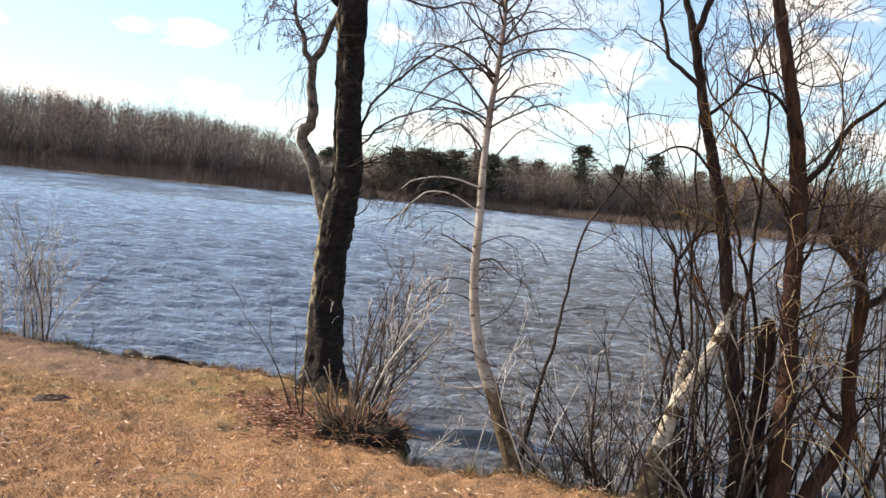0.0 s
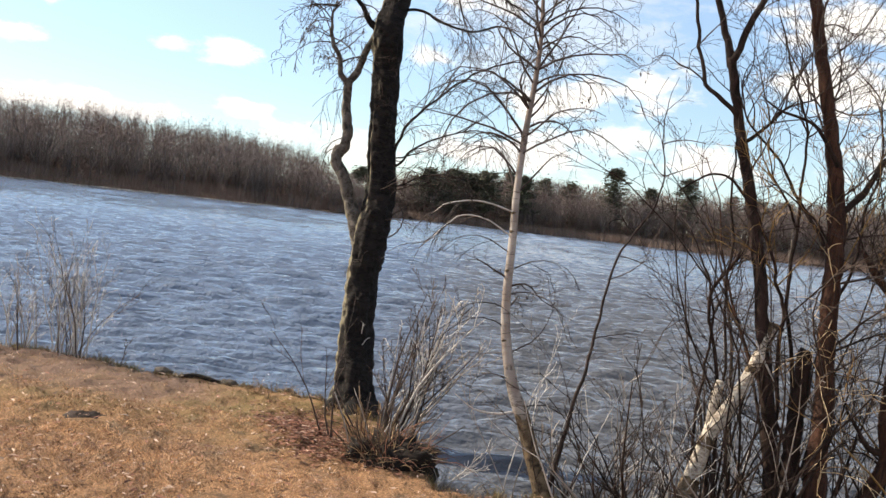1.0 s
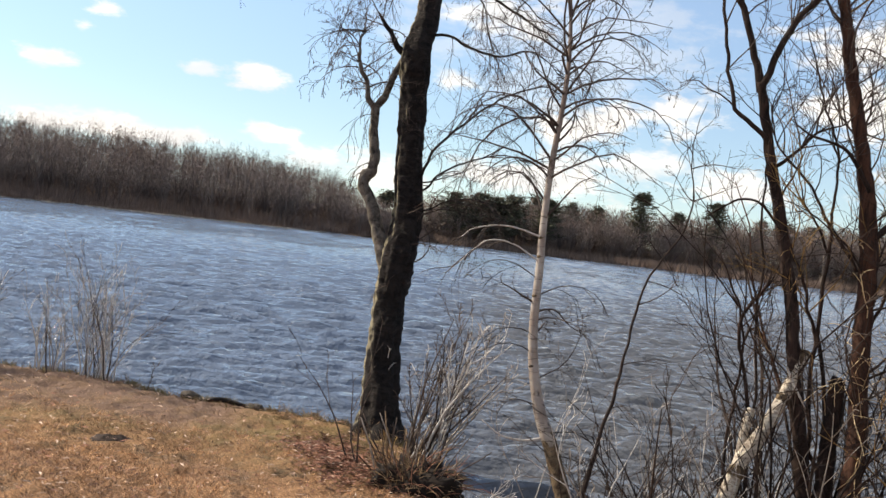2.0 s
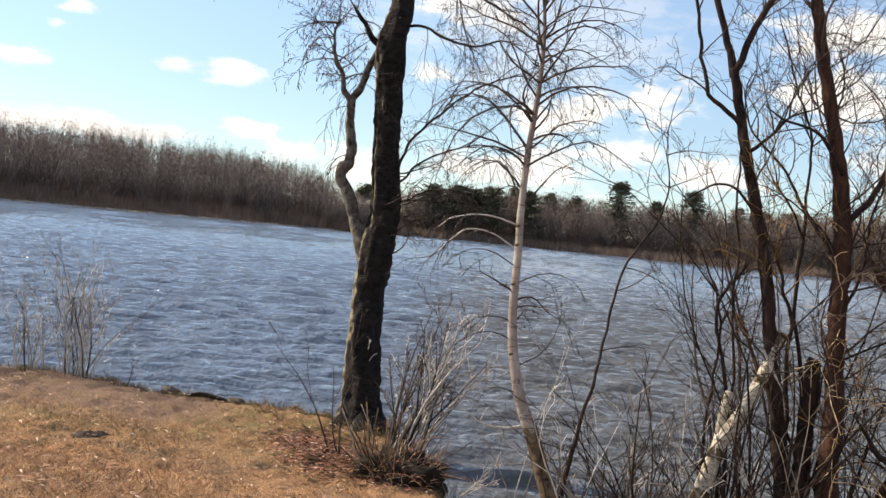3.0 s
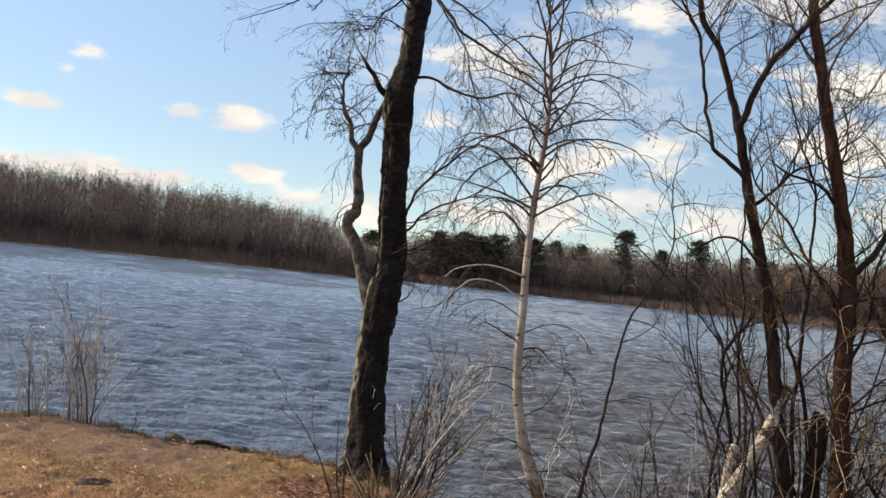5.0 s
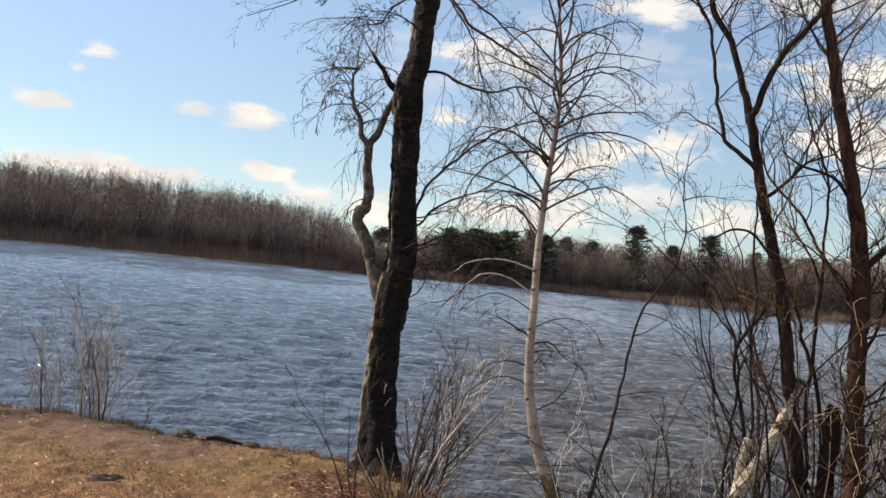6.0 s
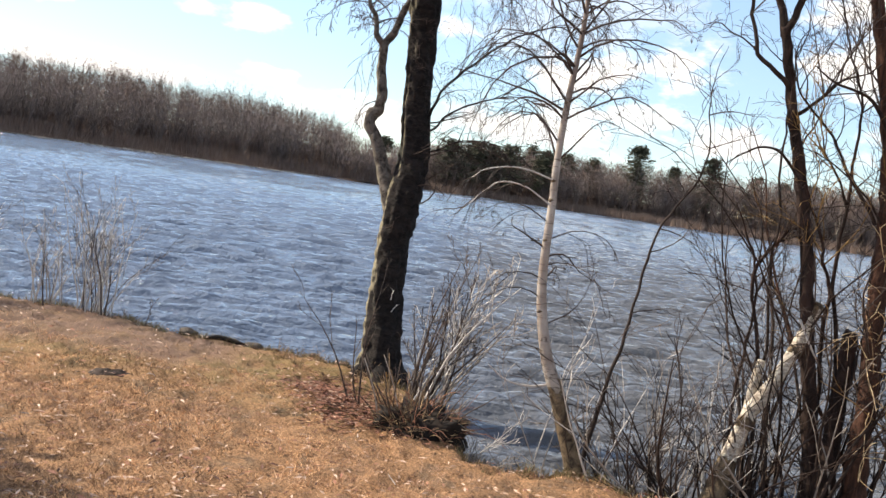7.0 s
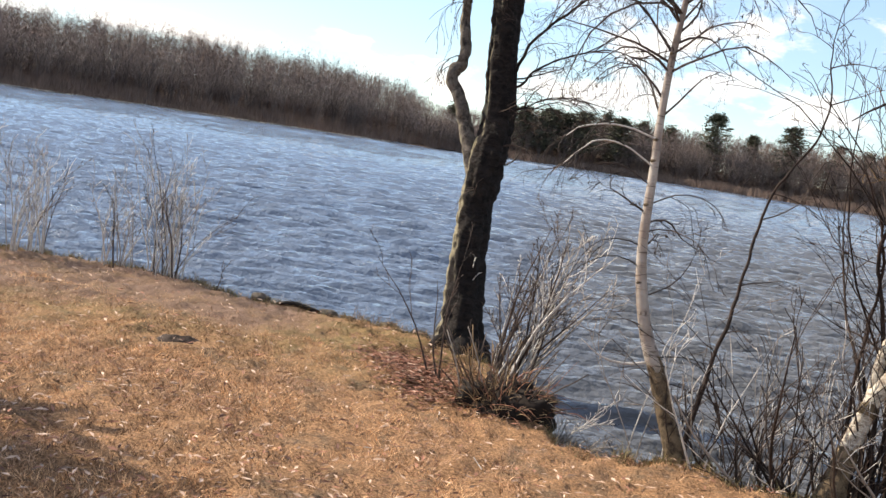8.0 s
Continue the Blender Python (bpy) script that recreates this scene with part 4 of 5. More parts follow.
    limb(t, "branch", [(0.64, 7.08, 0.36, 0.009), (0.5, 7.05, 0.33, 0.008), (0.34, 7.02, 0.35, 0.006), (0.2, 7.0, 0.44, 0.003)], "pale", 6, 4, label="bleached low side branch")
    ob = part("catkin_haze", hang_catkins(tips, rng, 0.10, 0.022), "twig", t, "tiny dark hanging catkins")
    ob["kind"] = "stuff"
    b = Build()
    for h, dx in ((0.02, -0.5), (0.4, 1.0), (0.55, -0.8), (0.2, 0.9), (0.9, -1.0), (1.02, -0.9), (1.15, 1.0), (1.3, 0.9), (1.42, -1.0), (0.75, 0.9)):
        i = min(range(len(zs)), key=lambda k: abs(zs[k] - h))
        spray(b, rng, path[i], (dx, -0.2, 0.25 if h < 0.7 else 0.6), 0.4 if h < 0.7 else 0.62, 0.005, 1 if h < 0.7 else 2, 3, 0.18, 0.1 if h < 0.7 else 0.4)
    part("twig_spray", b, "birch_twig", t)


def build_sapling():
    rng = random.Random(6)
    t = thing("sapling", (0.90, 7.0, gz(0.9, 7.0)), "thin dark leafless sapling leaning over the water", "tree")
    trunk = [(0.88, 6.98, -0.4, 0.0212), (0.90, 7.00, -0.13, 0.0181), (0.95, 7.07, 0.09, 0.0162), (1.02, 7.17, 0.40, 0.0138), (1.10, 7.27, 0.71, 0.0112), (1.16, 7.37, 1.03, 0.0100), (1.23, 7.48, 1.39, 0.0087), (1.35, 7.55, 1.63, 0.0075), (1.50, 7.62, 1.87, 0.0066), (1.56, 7.69, 2.13, 0.0056), (1.53, 7.76, 2.38, 0.0044), (1.55, 7.84, 2.65, 0.0031), (1.62, 7.90, 2.87, 0.0018)]
    path, _ = limb(t, "trunk", trunk, "dark", 8, 9, 0.14, crook=0.005)
    for s, d, le, r in ((0.62, (-0.5, 0, 1.0), 0.3, 0.006), (0.53, (1, 0.2, 0.05), 0.75, 0.006), (0.48, (1, -0.1, 0.3), 0.8, 0.006), (0.38, (1, 0.2, 0.6), 0.5, 0.006), (0.82, (1, 0.1, 0.5), 0.7, 0.006), (0.74, (1.0, 0, 0.5), 0.55, 0.006), (0.74, (-1, 0.2, 0.35), 0.5, 0.005), (0.86, (-0.6, 0.3, 0.7), 0.4, 0.004), (0.9, (0.8, 0.3, 0.8), 0.4, 0.004), (0.68, (-0.9, 0, 0.2), 0.3, 0.004), (0.3, (0.8, 0, 0.4), 0.35, 0.005)):
        p, _d = along(path, s)
        b = Build()
        spray(b, rng, p, d, le * 0.72, r * 0.8, 2, 4, 0.22, 0.10, 0.03, 0.8, 0.5, 4, 0.2, 0.0013)
        part("branch", b, "twig", t)


def build_red_tree():
    rng = random.Random(31)
    t = thing("willow_tree", (2.55, 6.6, gz(2.55, 6.6)), "red-brown barked leafless willow leaning over the bank", "tree")
    trunk = [(2.55, 6.55, -0.4, 0.10), (2.55, 6.60, -0.10, 0.080), (2.55, 6.67, 0.27, 0.070), (2.58, 6.76, 0.74, 0.062), (2.57, 6.85, 1.22, 0.059), (2.59, 6.91, 1.56, 0.060), (2.59, 6.98, 1.94, 0.057), (2.555, 7.03, 2.25, 0.051), (2.48, 7.08, 2.66, 0.046), (2.415, 7.18, 3.03, 0.043), (2.37, 7.29, 3.43, 0.039), (2.33, 7.40, 3.77, 0.036), (2.3, 7.5, 4.4, 0.028)]
    path, _ = limb(t, "trunk", trunk, "red", 18, 12, 0.12, crook=0.006, ring=0.1)
    limb(t, "limb", [(2.58, 6.97, 1.9, 0.028), (2.68, 6.98, 2.02, 0.023), (2.80, 7.0, 2.16, 0.020), (2.92, 7.02, 2.38, 0.017), (3.12, 7.05, 2.55, 0.013), (3.3, 7.1, 2.85, 0.008)], "dark", 8, 4)
    limb(t, "limb", [(2.56, 6.98, 2.25, 0.018), (2.45, 6.97, 2.42, 0.014), (2.33, 6.95, 2.52, 0.011), (2.1, 6.93, 2.58, 0.008), (1.98, 6.92, 2.66, 0.003)], "dark", 7, 4)
    for k in range(36):
        s = rng.uniform(0.2, 0.97)
        p, _d = along(path, s)
        side = rng.choice((-1, 1, 1))
        b = Build()
        spray(b, rng, p, (side * rng.uniform(0.4, 1), rng.gauss(0, 0.6), rng.uniform(0.3, 1.3)), rng.uniform(0.6, 1.3), rng.uniform(0.005, 0.010), 2, 6, 0.24, 0.03, 0.09, 0.7, 0.6, 4, 0.15, 0.0017)
        part("branch", b, rng.choice(("twig", "twig", "twig", "dark", "ochre")), t)
    b = Build()
    for _ in range(16):        # loose straw-coloured shoots hanging over the trunk
        p, _d = along(path, rng.uniform(0.08, 0.5))
        spray(b, rng, p + Vector((0, -0.06, 0)), (rng.uniform(-0.8, 0.8), -0.3, rng.uniform(-0.3, 1)), rng.uniform(0.3, 0.6), 0.0032, 1, 3, 0.25, 0.3)
    part("twig_spray", b, "straw", t, "straw-coloured loose shoots")


def build_dark_tree():
    rng = random.Random(32)
    t = thing("willow_tree", (2.36, 6.85, gz(2.36, 6.6)), "dark forked leafless willow rising from the thicket", "tree")
    trunk = [(2.4, 6.8, -0.5, 0.06), (2.36, 6.86, 0.0, 0.052), (2.29, 6.90, 0.49, 0.048), (2.21, 6.99, 1.01, 0.045), (2.16, 7.05, 1.43, 0.045), (2.10, 7.11, 1.77, 0.042), (2.03, 7.16, 2.08, 0.039), (1.95, 7.21, 2.42, 0.036), (1.89, 7.25, 2.7, 0.033), (1.84, 7.27, 2.94, 0.033)]
    path, _ = limb(t, "trunk", trunk, "dusk", 16, 12, 0.14, crook=0.005, ring=0.14)
    l1, _ = limb(t, "limb", [(1.85, 7.27, 2.88, 0.032), (1.76, 7.31, 3.17, 0.024), (1.70, 7.34, 3.41, 0.023), (1.57, 7.38, 3.61, 0.022), (1.48, 7.42, 3.9, 0.02), (1.4, 7.45, 4.3, 0.014)], "dark", 9, 5)
    l2, _ = limb(t, "limb", [(1.84, 7.26, 2.9, 0.026), (1.93, 7.26, 3.17, 0.024), (2.02, 7.30, 3.37, 0.022), (2.17, 7.34, 3.56, 0.020), (2.37, 7.40, 3.82, 0.018), (2.6, 7.45, 4.1, 0.014)], "dark", 9, 5)
    l3, _ = limb(t, "limb", [(1.96, 7.21, 2.46, 0.022), (1.87, 7.2, 2.58, 0.018), (1.68, 7.21, 2.73, 0.015), (1.61, 7.23, 2.94, 0.013), (1.56, 7.26, 3.22, 0.012), (1.50, 7.28, 3.53, 0.011), (1.34, 7.30, 3.80, 0.008)], "dark", 7, 5)
    l4, _ = limb(t, "limb", [(1.97, 7.2, 2.36, 0.015), (2.08, 7.15, 2.46, 0.011), (2.22, 7.12, 2.62, 0.009), (2.4, 7.1, 2.7, 0.003)], "dark", 6, 4)
    limb(t, "limb", [(2.06, 7.1, 1.9, 0.012), (1.92, 7.1, 2.08, 0.009), (1.78, 7.1, 2.12, 0.008), (1.66, 7.12, 2.06, 0.006), (1.55, 7.15, 1.98, 0.003)], "dark", 6, 4)
    limb(t, "limb", [(2.02, 7.1, -0.45, 0.013), (1.97, 7.1, 0.3, 0.011), (2.01, 7.1, 0.8, 0.0105), (1.95, 7.1, 1.3, 0.010), (1.965, 7.12, 1.7, 0.009), (1.925, 7.15, 2.0, 0.008), (1.92, 7.17, 2.4, 0.006)], "dark", 7, 5)
    for k in range(12):        # tall whips that rise round the trunk
        b = Build()
        x = rng.uniform(1.85, 2.6)
        spray(b, rng, (x, rng.uniform(6.75, 7.1), -0.45), (rng.gauss(0.02, 0.10), rng.gauss(0.05, 0.06), 1), rng.uniform(1.7, 3.5), rng.uniform(0.009, 0.018), 2, 6, 0.20, 0.02, 0.07, 0.65, 0.36, 6, 0.25, 0.0020)
        part("stem", b, "dark", t)
    for k in range(48):
        src = rng.choice((path, l1, l2, l3, l4, l1, l2))
        p, d = along(src, rng.uniform(0.25, 0.98))
        b = Build()
        spray(b, rng, p, d + Vector((rng.gauss(0, 0.8), rng.gauss(0, 0.5), rng.uniform(-0.2, 0.8))), rng.uniform(0.45, 1.0), rng.uniform(0.004, 0.008), 2, 6, 0.25, 0.04, 0.07, 0.75, 0.6, 4, 0.15, 0.0016)
        part("branch", b, "twig", t)


def build_forked_stems():
    """Crooked dark stems that fork between the two upright willows."""
    rng = random.Random(37)
    t = thing("shrub", (2.4, 6.98, WATER_Z - 0.1), "tall crooked dark willow stems forking between two trunks", "shrub", "waterside thicket")
    stems = (
        [(2.47, 6.96, -0.5, 0.017), (2.48, 7.0, 0.3, 0.016), (2.44, 7.04, 0.9, 0.015), (2.37, 7.1, 1.33, 0.014), (2.37, 7.1, 1.6, 0.013), (2.38, 7.1, 1.82, 0.012), (2.38, 7.1, 2.09, 0.010), (2.38, 7.1, 2.36, 0.009), (2.34, 7.1, 2.58, 0.008), (2.23, 7.1, 2.82, 0.007), (2.16, 7.1, 3.04, 0.006), (2.06, 7.1, 3.3, 0.003)],
        [(2.55, 7.0, 1.72, 0.014), (2.45, 7.1, 1.9, 0.013), (2.32, 7.12, 2.09, 0.011), (2.22, 7.14, 2.26, 0.009), (2.06, 7.16, 2.42, 0.008), (1.96, 7.18, 2.55, 0.006), (1.9, 7.2, 2.8, 0.003)],
        [(2.4, 6.96, -0.5, 0.016), (2.37, 7.0, 0.5, 0.015), (2.34, 7.05, 1.01, 0.015), (2.37, 7.1, 1.24, 0.013), (2.29, 7.1, 1.42, 0.012), (2.27, 7.1, 1.52, 0.011), (2.21, 7.1, 1.67, 0.010), (2.1, 7.1, 1.89, 0.007), (2.05, 7.1, 2.1, 0.003)],
        [(1.86, 7.0, -0.5, 0.012), (1.84, 7.05, 0.4, 0.011), (1.87, 7.1, 0.76, 0.010), (1.89, 7.1, 1.06, 0.009), (1.85, 7.1, 1.34, 0.008), (1.74, 7.1, 1.58, 0.006), (1.66, 7.1, 1.74, 0.003)],
        [(2.0, 7.0, -0.5, 0.015), (1.99, 7.05, 0.5, 0.014), (1.9, 7.1, 1.02, 0.013), (1.85, 7.1, 1.14, 0.012), (1.87, 7.1, 1.35, 0.013), (1.99, 7.12, 1.53, 0.010), (2.03, 7.14, 1.66, 0.005)],
        [(2.38, 7.1, 1.8, 0.009), (2.29, 7.08, 1.99, 0.008), (2.18, 7.06, 2.12, 0.006), (2.1, 7.05, 2.32, 0.003)],
        [(2.62, 6.95, 1.3, 0.012), (2.76, 7.0, 1.62, 0.011), (2.8, 7.05, 1.95, 0.009), (2.9, 7.1, 2.3, 0.007), (2.86, 7.12, 2.7, 0.005), (2.92, 7.15, 3.1, 0.003)],
    )
    for k, pts in enumerate(stems):
        path, _ = limb(t, "stem", pts, "dusk", 7, 5, 0.1, crook=0.008)
        b = Build()
        for _ in range(7):
            p, d = along(path, rng.uniform(0.4, 0.97))
            spray(b, rng, p, d * 0.8 + Vector((rng.gauss(0, 0.6), rng.gauss(0, 0.4), rng.uniform(0.1, 0.7))), rng.uniform(0.3, 0.75), rng.uniform(0.004, 0.006), 2, 4, 0.24, 0.02, 0.08, 0.7, 0.55, 4, 0.15, 0.0017)
        part("twig_spray", b, ("twig", "dark", "ochre")[k % 3], grown_limbs[-1])


def build_bent_tree():
    rng = random.Random(33)
    t = thing("willow_tree", (2.78, 6.7, gz(2.78, 6.3)), "bent grey-brown willow stem with a crooked elbow", "tree")
    path, _ = limb(t, "trunk", [(2.7, 6.68, -0.4, 0.058), (2.78, 6.70, -0.10, 0.055), (2.91, 6.71, 0.12, 0.054), (3.02, 6.73, 0.37, 0.051), (2.99, 6.74, 0.59, 0.046), (3.00, 6.76, 0.89, 0.044), (3.03, 6.78, 1.20, 0.046), (2.97, 6.79, 1.41, 0.036), (2.84, 6.80, 1.55, 0.024), (2.72, 6.8, 1.72, 0.012)], "red", 12, 6, 0.1)
    limb(t, "limb", [(3.03, 6.78, 1.15, 0.03), (3.2, 6.8, 1.3, 0.026), (3.4, 6.85, 1.7, 0.02), (3.5, 6.9, 2.4, 0.014)], "dark", 8, 4)
    limb(t, "limb", [(2.98, 6.74, 0.42, 0.026), (2.9, 6.72, 0.45, 0.02), (2.8, 6.7, 0.55, 0.014), (2.7, 6.68, 0.7, 0.008)], "dark", 7, 4)
    limb(t, "limb", [(3.05, 6.77, 1.28, 0.016), (2.95, 6.7, 1.33, 0.014), (2.84, 6.68, 1.3, 0.012), (2.76, 6.66, 1.18, 0.008)], "pale", 7, 4)
    for k in range(4):
        b = Build()
        spray(b, rng, (rng.uniform(2.7, 3.5), rng.uniform(6.5, 6.9), -0.3), (rng.gauss(0.0, 0.12), rng.gauss(0.05, 0.06), 1), rng.uniform(1.5, 3.2), rng.uniform(0.009, 0.017), 2, 6, 0.20, 0.02, 0.07, 0.65, 0.36, 6, 0.25, 0.0020)
        part("stem", b, rng.choice(("dark", "dark", "red")), t)
    for k in range(34):
        p, d = along(path, rng.uniform(0.3, 1.0))
        b = Build()
        spray(b, rng, p, (rng.gauss(0.1, 0.7), rng.gauss(0, 0.5), rng.uniform(0.2, 1.2)), rng.uniform(0.5, 1.2), rng.uniform(0.004, 0.009), 2, 6, 0.24, 0.03, 0.09, 0.7, 0.6, 4, 0.15, 0.0017)
        part("branch", b, rng.choice(("twig", "dark", "twig", "dark", "ochre")), t)


def build_broken_birch():
    t = thing("broken_trunk", (1.69, 6.65, gz(1.69, 6.5)), "leaning broken pale birch trunk with a rotted top", "dead tree")
    # Brown foot, darker still because the low trunk's shade is in the bark colour.
    limb(t, "stump", [(1.68, 6.62, -0.42, 0.10), (1.70, 6.65, -0.17, 0.08), (1.745, 6.70, 0.0, 0.066), (1.78, 6.735, 0.11, 0.06)], "foot_bark", 14, 6, 0.2, "dark brown foot, shade included in its colour")
    limb(t, "trunk", [(1.765, 6.72, 0.06, 0.0482), (1.79, 6.74, 0.14, 0.0499), (1.87, 6.80, 0.38, 0.0482), (1.93, 6.83, 0.48, 0.0533), (2.03, 6.87, 0.63, 0.0447), (2.13, 6.92, 0.82, 0.0378), (2.17, 6.94, 0.90, 0.0430), (2.21, 6.97, 1.0, 0.0353), (2.25, 7.00, 1.10, 0.0396), (2.262, 7.01, 1.135, 0.0310), (2.268, 7.015, 1.15, 0.0129)], "birch_log", 18, 9, 0.16, ring=0.14)
    for lo, hi, r in (((1.845, 6.775, 0.31), (1.875, 6.80, 0.385), 0.052), ((2.125, 6.915, 0.81), (2.155, 6.935, 0.87), 0.043), ((2.235, 6.99, 1.05), (2.27, 7.017, 1.16), 0.041)):
        p, q = Vector(lo), Vector(hi)
        limb(t, "bark_collar", [(*p, r * 0.9), (*p.lerp(q, 0.35), r), (*p.lerp(q, 0.75), r * 0.97), (*q, r * 0.75)], "foot_bark", 14, 5, 0.24, "dark rotten band of bark", r * 90)
    limb(t, "stub", [(1.88, 6.86, 0.40, 0.03), (1.90, 6.89, 0.53, 0.03), (1.925, 6.92, 0.65, 0.03), (1.95, 6.95, 0.74, 0.024)], "birch_log", 12, 5, 0.16, "broken side stem")
    limb(t, "shoot", [(2.12, 6.86, 1.05, 0.008), (2.17, 6.84, 0.95, 0.009), (2.26, 6.82, 0.80, 0.005)], "pale", 5, 4, label="pale dead shoot")


def build_snag():
    t = thing("snag", (2.43, 6.8, gz(2.43, 6.4)), "short dark broken stem in the thicket", "dead tree")
    limb(t, "trunk", [(2.43, 6.8, -0.5, 0.07), (2.43, 6.8, -0.04, 0.063), (2.44, 6.85, 0.44, 0.058), (2.46, 6.88, 0.75, 0.055), (2.47, 6.90, 0.98, 0.05), (2.475, 6.9, 1.02, 0.03)], "dusk", 14, 8, 0.2, ring=0.16)


# ---------------------------------------------------------------- shrubs
def build_shrub(at, label, stems, height, spread, mats, seed, lean=(0, 0), group="", kids=4, level=2, base=0.08, droop=0.05, thick=0.0075, tip=0.0024, wander=0.13, first=0.3, fan=0.6, ratio=0.5):
    rng = random.Random(seed)
    z = max(gz(*at), WATER_Z - 0.1)
    t = thing("shrub", (at[0], at[1], z), label, "shrub", group)
    for _ in range(stems):
        b = Build()
        a, r = rng.uniform(0, 6.28), base * math.sqrt(rng.random())
        p = Vector((at[0] + math.cos(a) * r, at[1] + math.sin(a) * r, z - 0.04))
        d = Vector((lean[0] + rng.gauss(0, spread), lean[1] + rng.gauss(0, spread), 1))
        spray(b, rng, p, d, height * rng.uniform(0.45, 1.05), thick * rng.uniform(0.7, 1.3), level, kids, wander, droop, 0.06, fan, ratio, 5, first, tip)
        part("stem", b, rng.choice(mats), t)
    return t


def build_shrubs():
    side = "leafless grey shrub of thin upright stems on the lawn's edge"
    for k, (x, y, n, h, sp) in enumerate(((-3.5, 10.2, 30, 1.12, 0.17), (-4.02, 10.25, 13, 0.95, 0.09), (-4.95, 10.2, 20, 1.1, 0.14), (-5.5, 10.15, 14, 1.0, 0.16), (-3.02, 10.1, 4, 0.32, 0.25))):
        build_shrub((x, y), side, n, h, sp, ("pale", "pale", "pale", "grey_stem", "twig"), 60 + k, group="shrubs along the lawn's edge", kids=4, base=0.2, droop=0.0, thick=0.0078, tip=0.0023, wander=0.10, first=0.3)
    # round the thick tree's foot
    build_shrub((-0.22, 7.85), "pale leafless shrub fanning out over the water beside the thick tree", 26, 1.4, 0.12, ("twig", "pale", "grey_stem", "dark", "pale", "twig"), 71, lean=(0.26, 0.05), kids=6, base=0.15, thick=0.0105, tip=0.0023, wander=0.085, first=0.2, fan=0.95, ratio=0.34)
    build_shrub((-0.35, 8.0), "sparse dark shoots beside the root clump", 7, 0.5, 0.26, ("rough_straw", "ochre", "twig"), 72, lean=(-0.2, 0), kids=3, base=0.16, thick=0.008)
    build_shrub((-0.72, 7.8), "sparse dark shoots on the bank edge", 3, 1.2, 0.16, ("twig", "dark"), 73, lean=(-0.24, 0), kids=3, base=0.12, thick=0.0085, tip=0.002)
    build_shrub((0.12, 7.35), "bleached fallen twigs reaching from the root clump", 9, 0.75, 0.4, ("pale", "grey_stem"), 74, lean=(0.85, -0.05), kids=5, base=0.14, thick=0.006, tip=0.0018, wander=0.18)
    # the dark thicket in the water's edge between the birch and the willows
    for k, (x, y, n, h, lx) in enumerate(((1.1, 7.0, 5, 0.75, -0.1), (1.35, 6.9, 7, 1.1, -0.25), (1.55, 6.8, 10, 1.35, -0.35), (1.72, 6.85, 11, 1.5, -0.25), (1.95, 6.8, 10, 1.5, 0.0), (2.15, 6.75, 9, 1.6, 0.05), (2.35, 6.6, 8, 1.7, 0.05), (2.6, 6.85, 5, 1.9, 0.1), (2.85, 6.6, 4, 1.7, 0.05), (3.1, 6.7, 4, 2.0, 0.05), (3.35, 6.6, 4, 2.2, 0.0), (3.6, 6.6, 6, 2.2, 0.0))):
        build_shrub((x, y), "dark leafless shrub in the waterside thicket" if x < 2.4 else "tangled brown leafless willow shrub", n, h, 0.24, ("twig", "dark", "dark", "dark", "grey_stem", "twig") if x < 2.4 else ("twig", "ochre", "dark", "dark", "twig", "grey_stem"), 80 + k, lean=(lx, 0.05), group="waterside thicket", kids=3, base=0.22, thick=0.010 if x < 1.6 else 0.013, tip=0.0028)


def build_thicket():
    """Thin dark stems that stand in the shallows behind the thicket."""
    rng = random.Random(123)
    for k in range(16):
        x = 1.0 + 2.5 * k / 15 + rng.uniform(-0.06, 0.06)
        y = rng.uniform(6.75, 7.5) if x < 2.3 else rng.uniform(6.6, 7.2)
        build_shrub((x, y), "thin dark leafless stems standing in the shallows", rng.randint(3, 5) if x < 1.75 else rng.randint(4, 6) if x < 2.5 else rng.randint(3, 4), rng.uniform(0.8, 1.25) + 0.45 * max(0, x - 1.6), 0.34, ("dark", "twig", "dark", "pale", "grey_stem"), 200 + k, lean=(rng.uniform(-0.3, 0.15), 0), group="waterside thicket", kids=3, base=0.16, thick=0.0075, tip=0.0022)
    for k, (x, y, h, lean) in enumerate(((0.66, 7.2, 1.55, 0.16), (1.28, 7.1, 1.5, 0.05), (1.5, 7.2, 1.75, 0.0), (1.8, 7.2, 1.8, 0.0))):
        build_shrub((x, y), "tall fine grey-brown leafless whips over the water", 4, h, 0.18, ("twig", "grey_stem", "pale", "twig"), 260 + k, lean=(lean, 0), group="waterside thicket", kids=4, base=0.12, thick=0.0065, tip=0.0016)


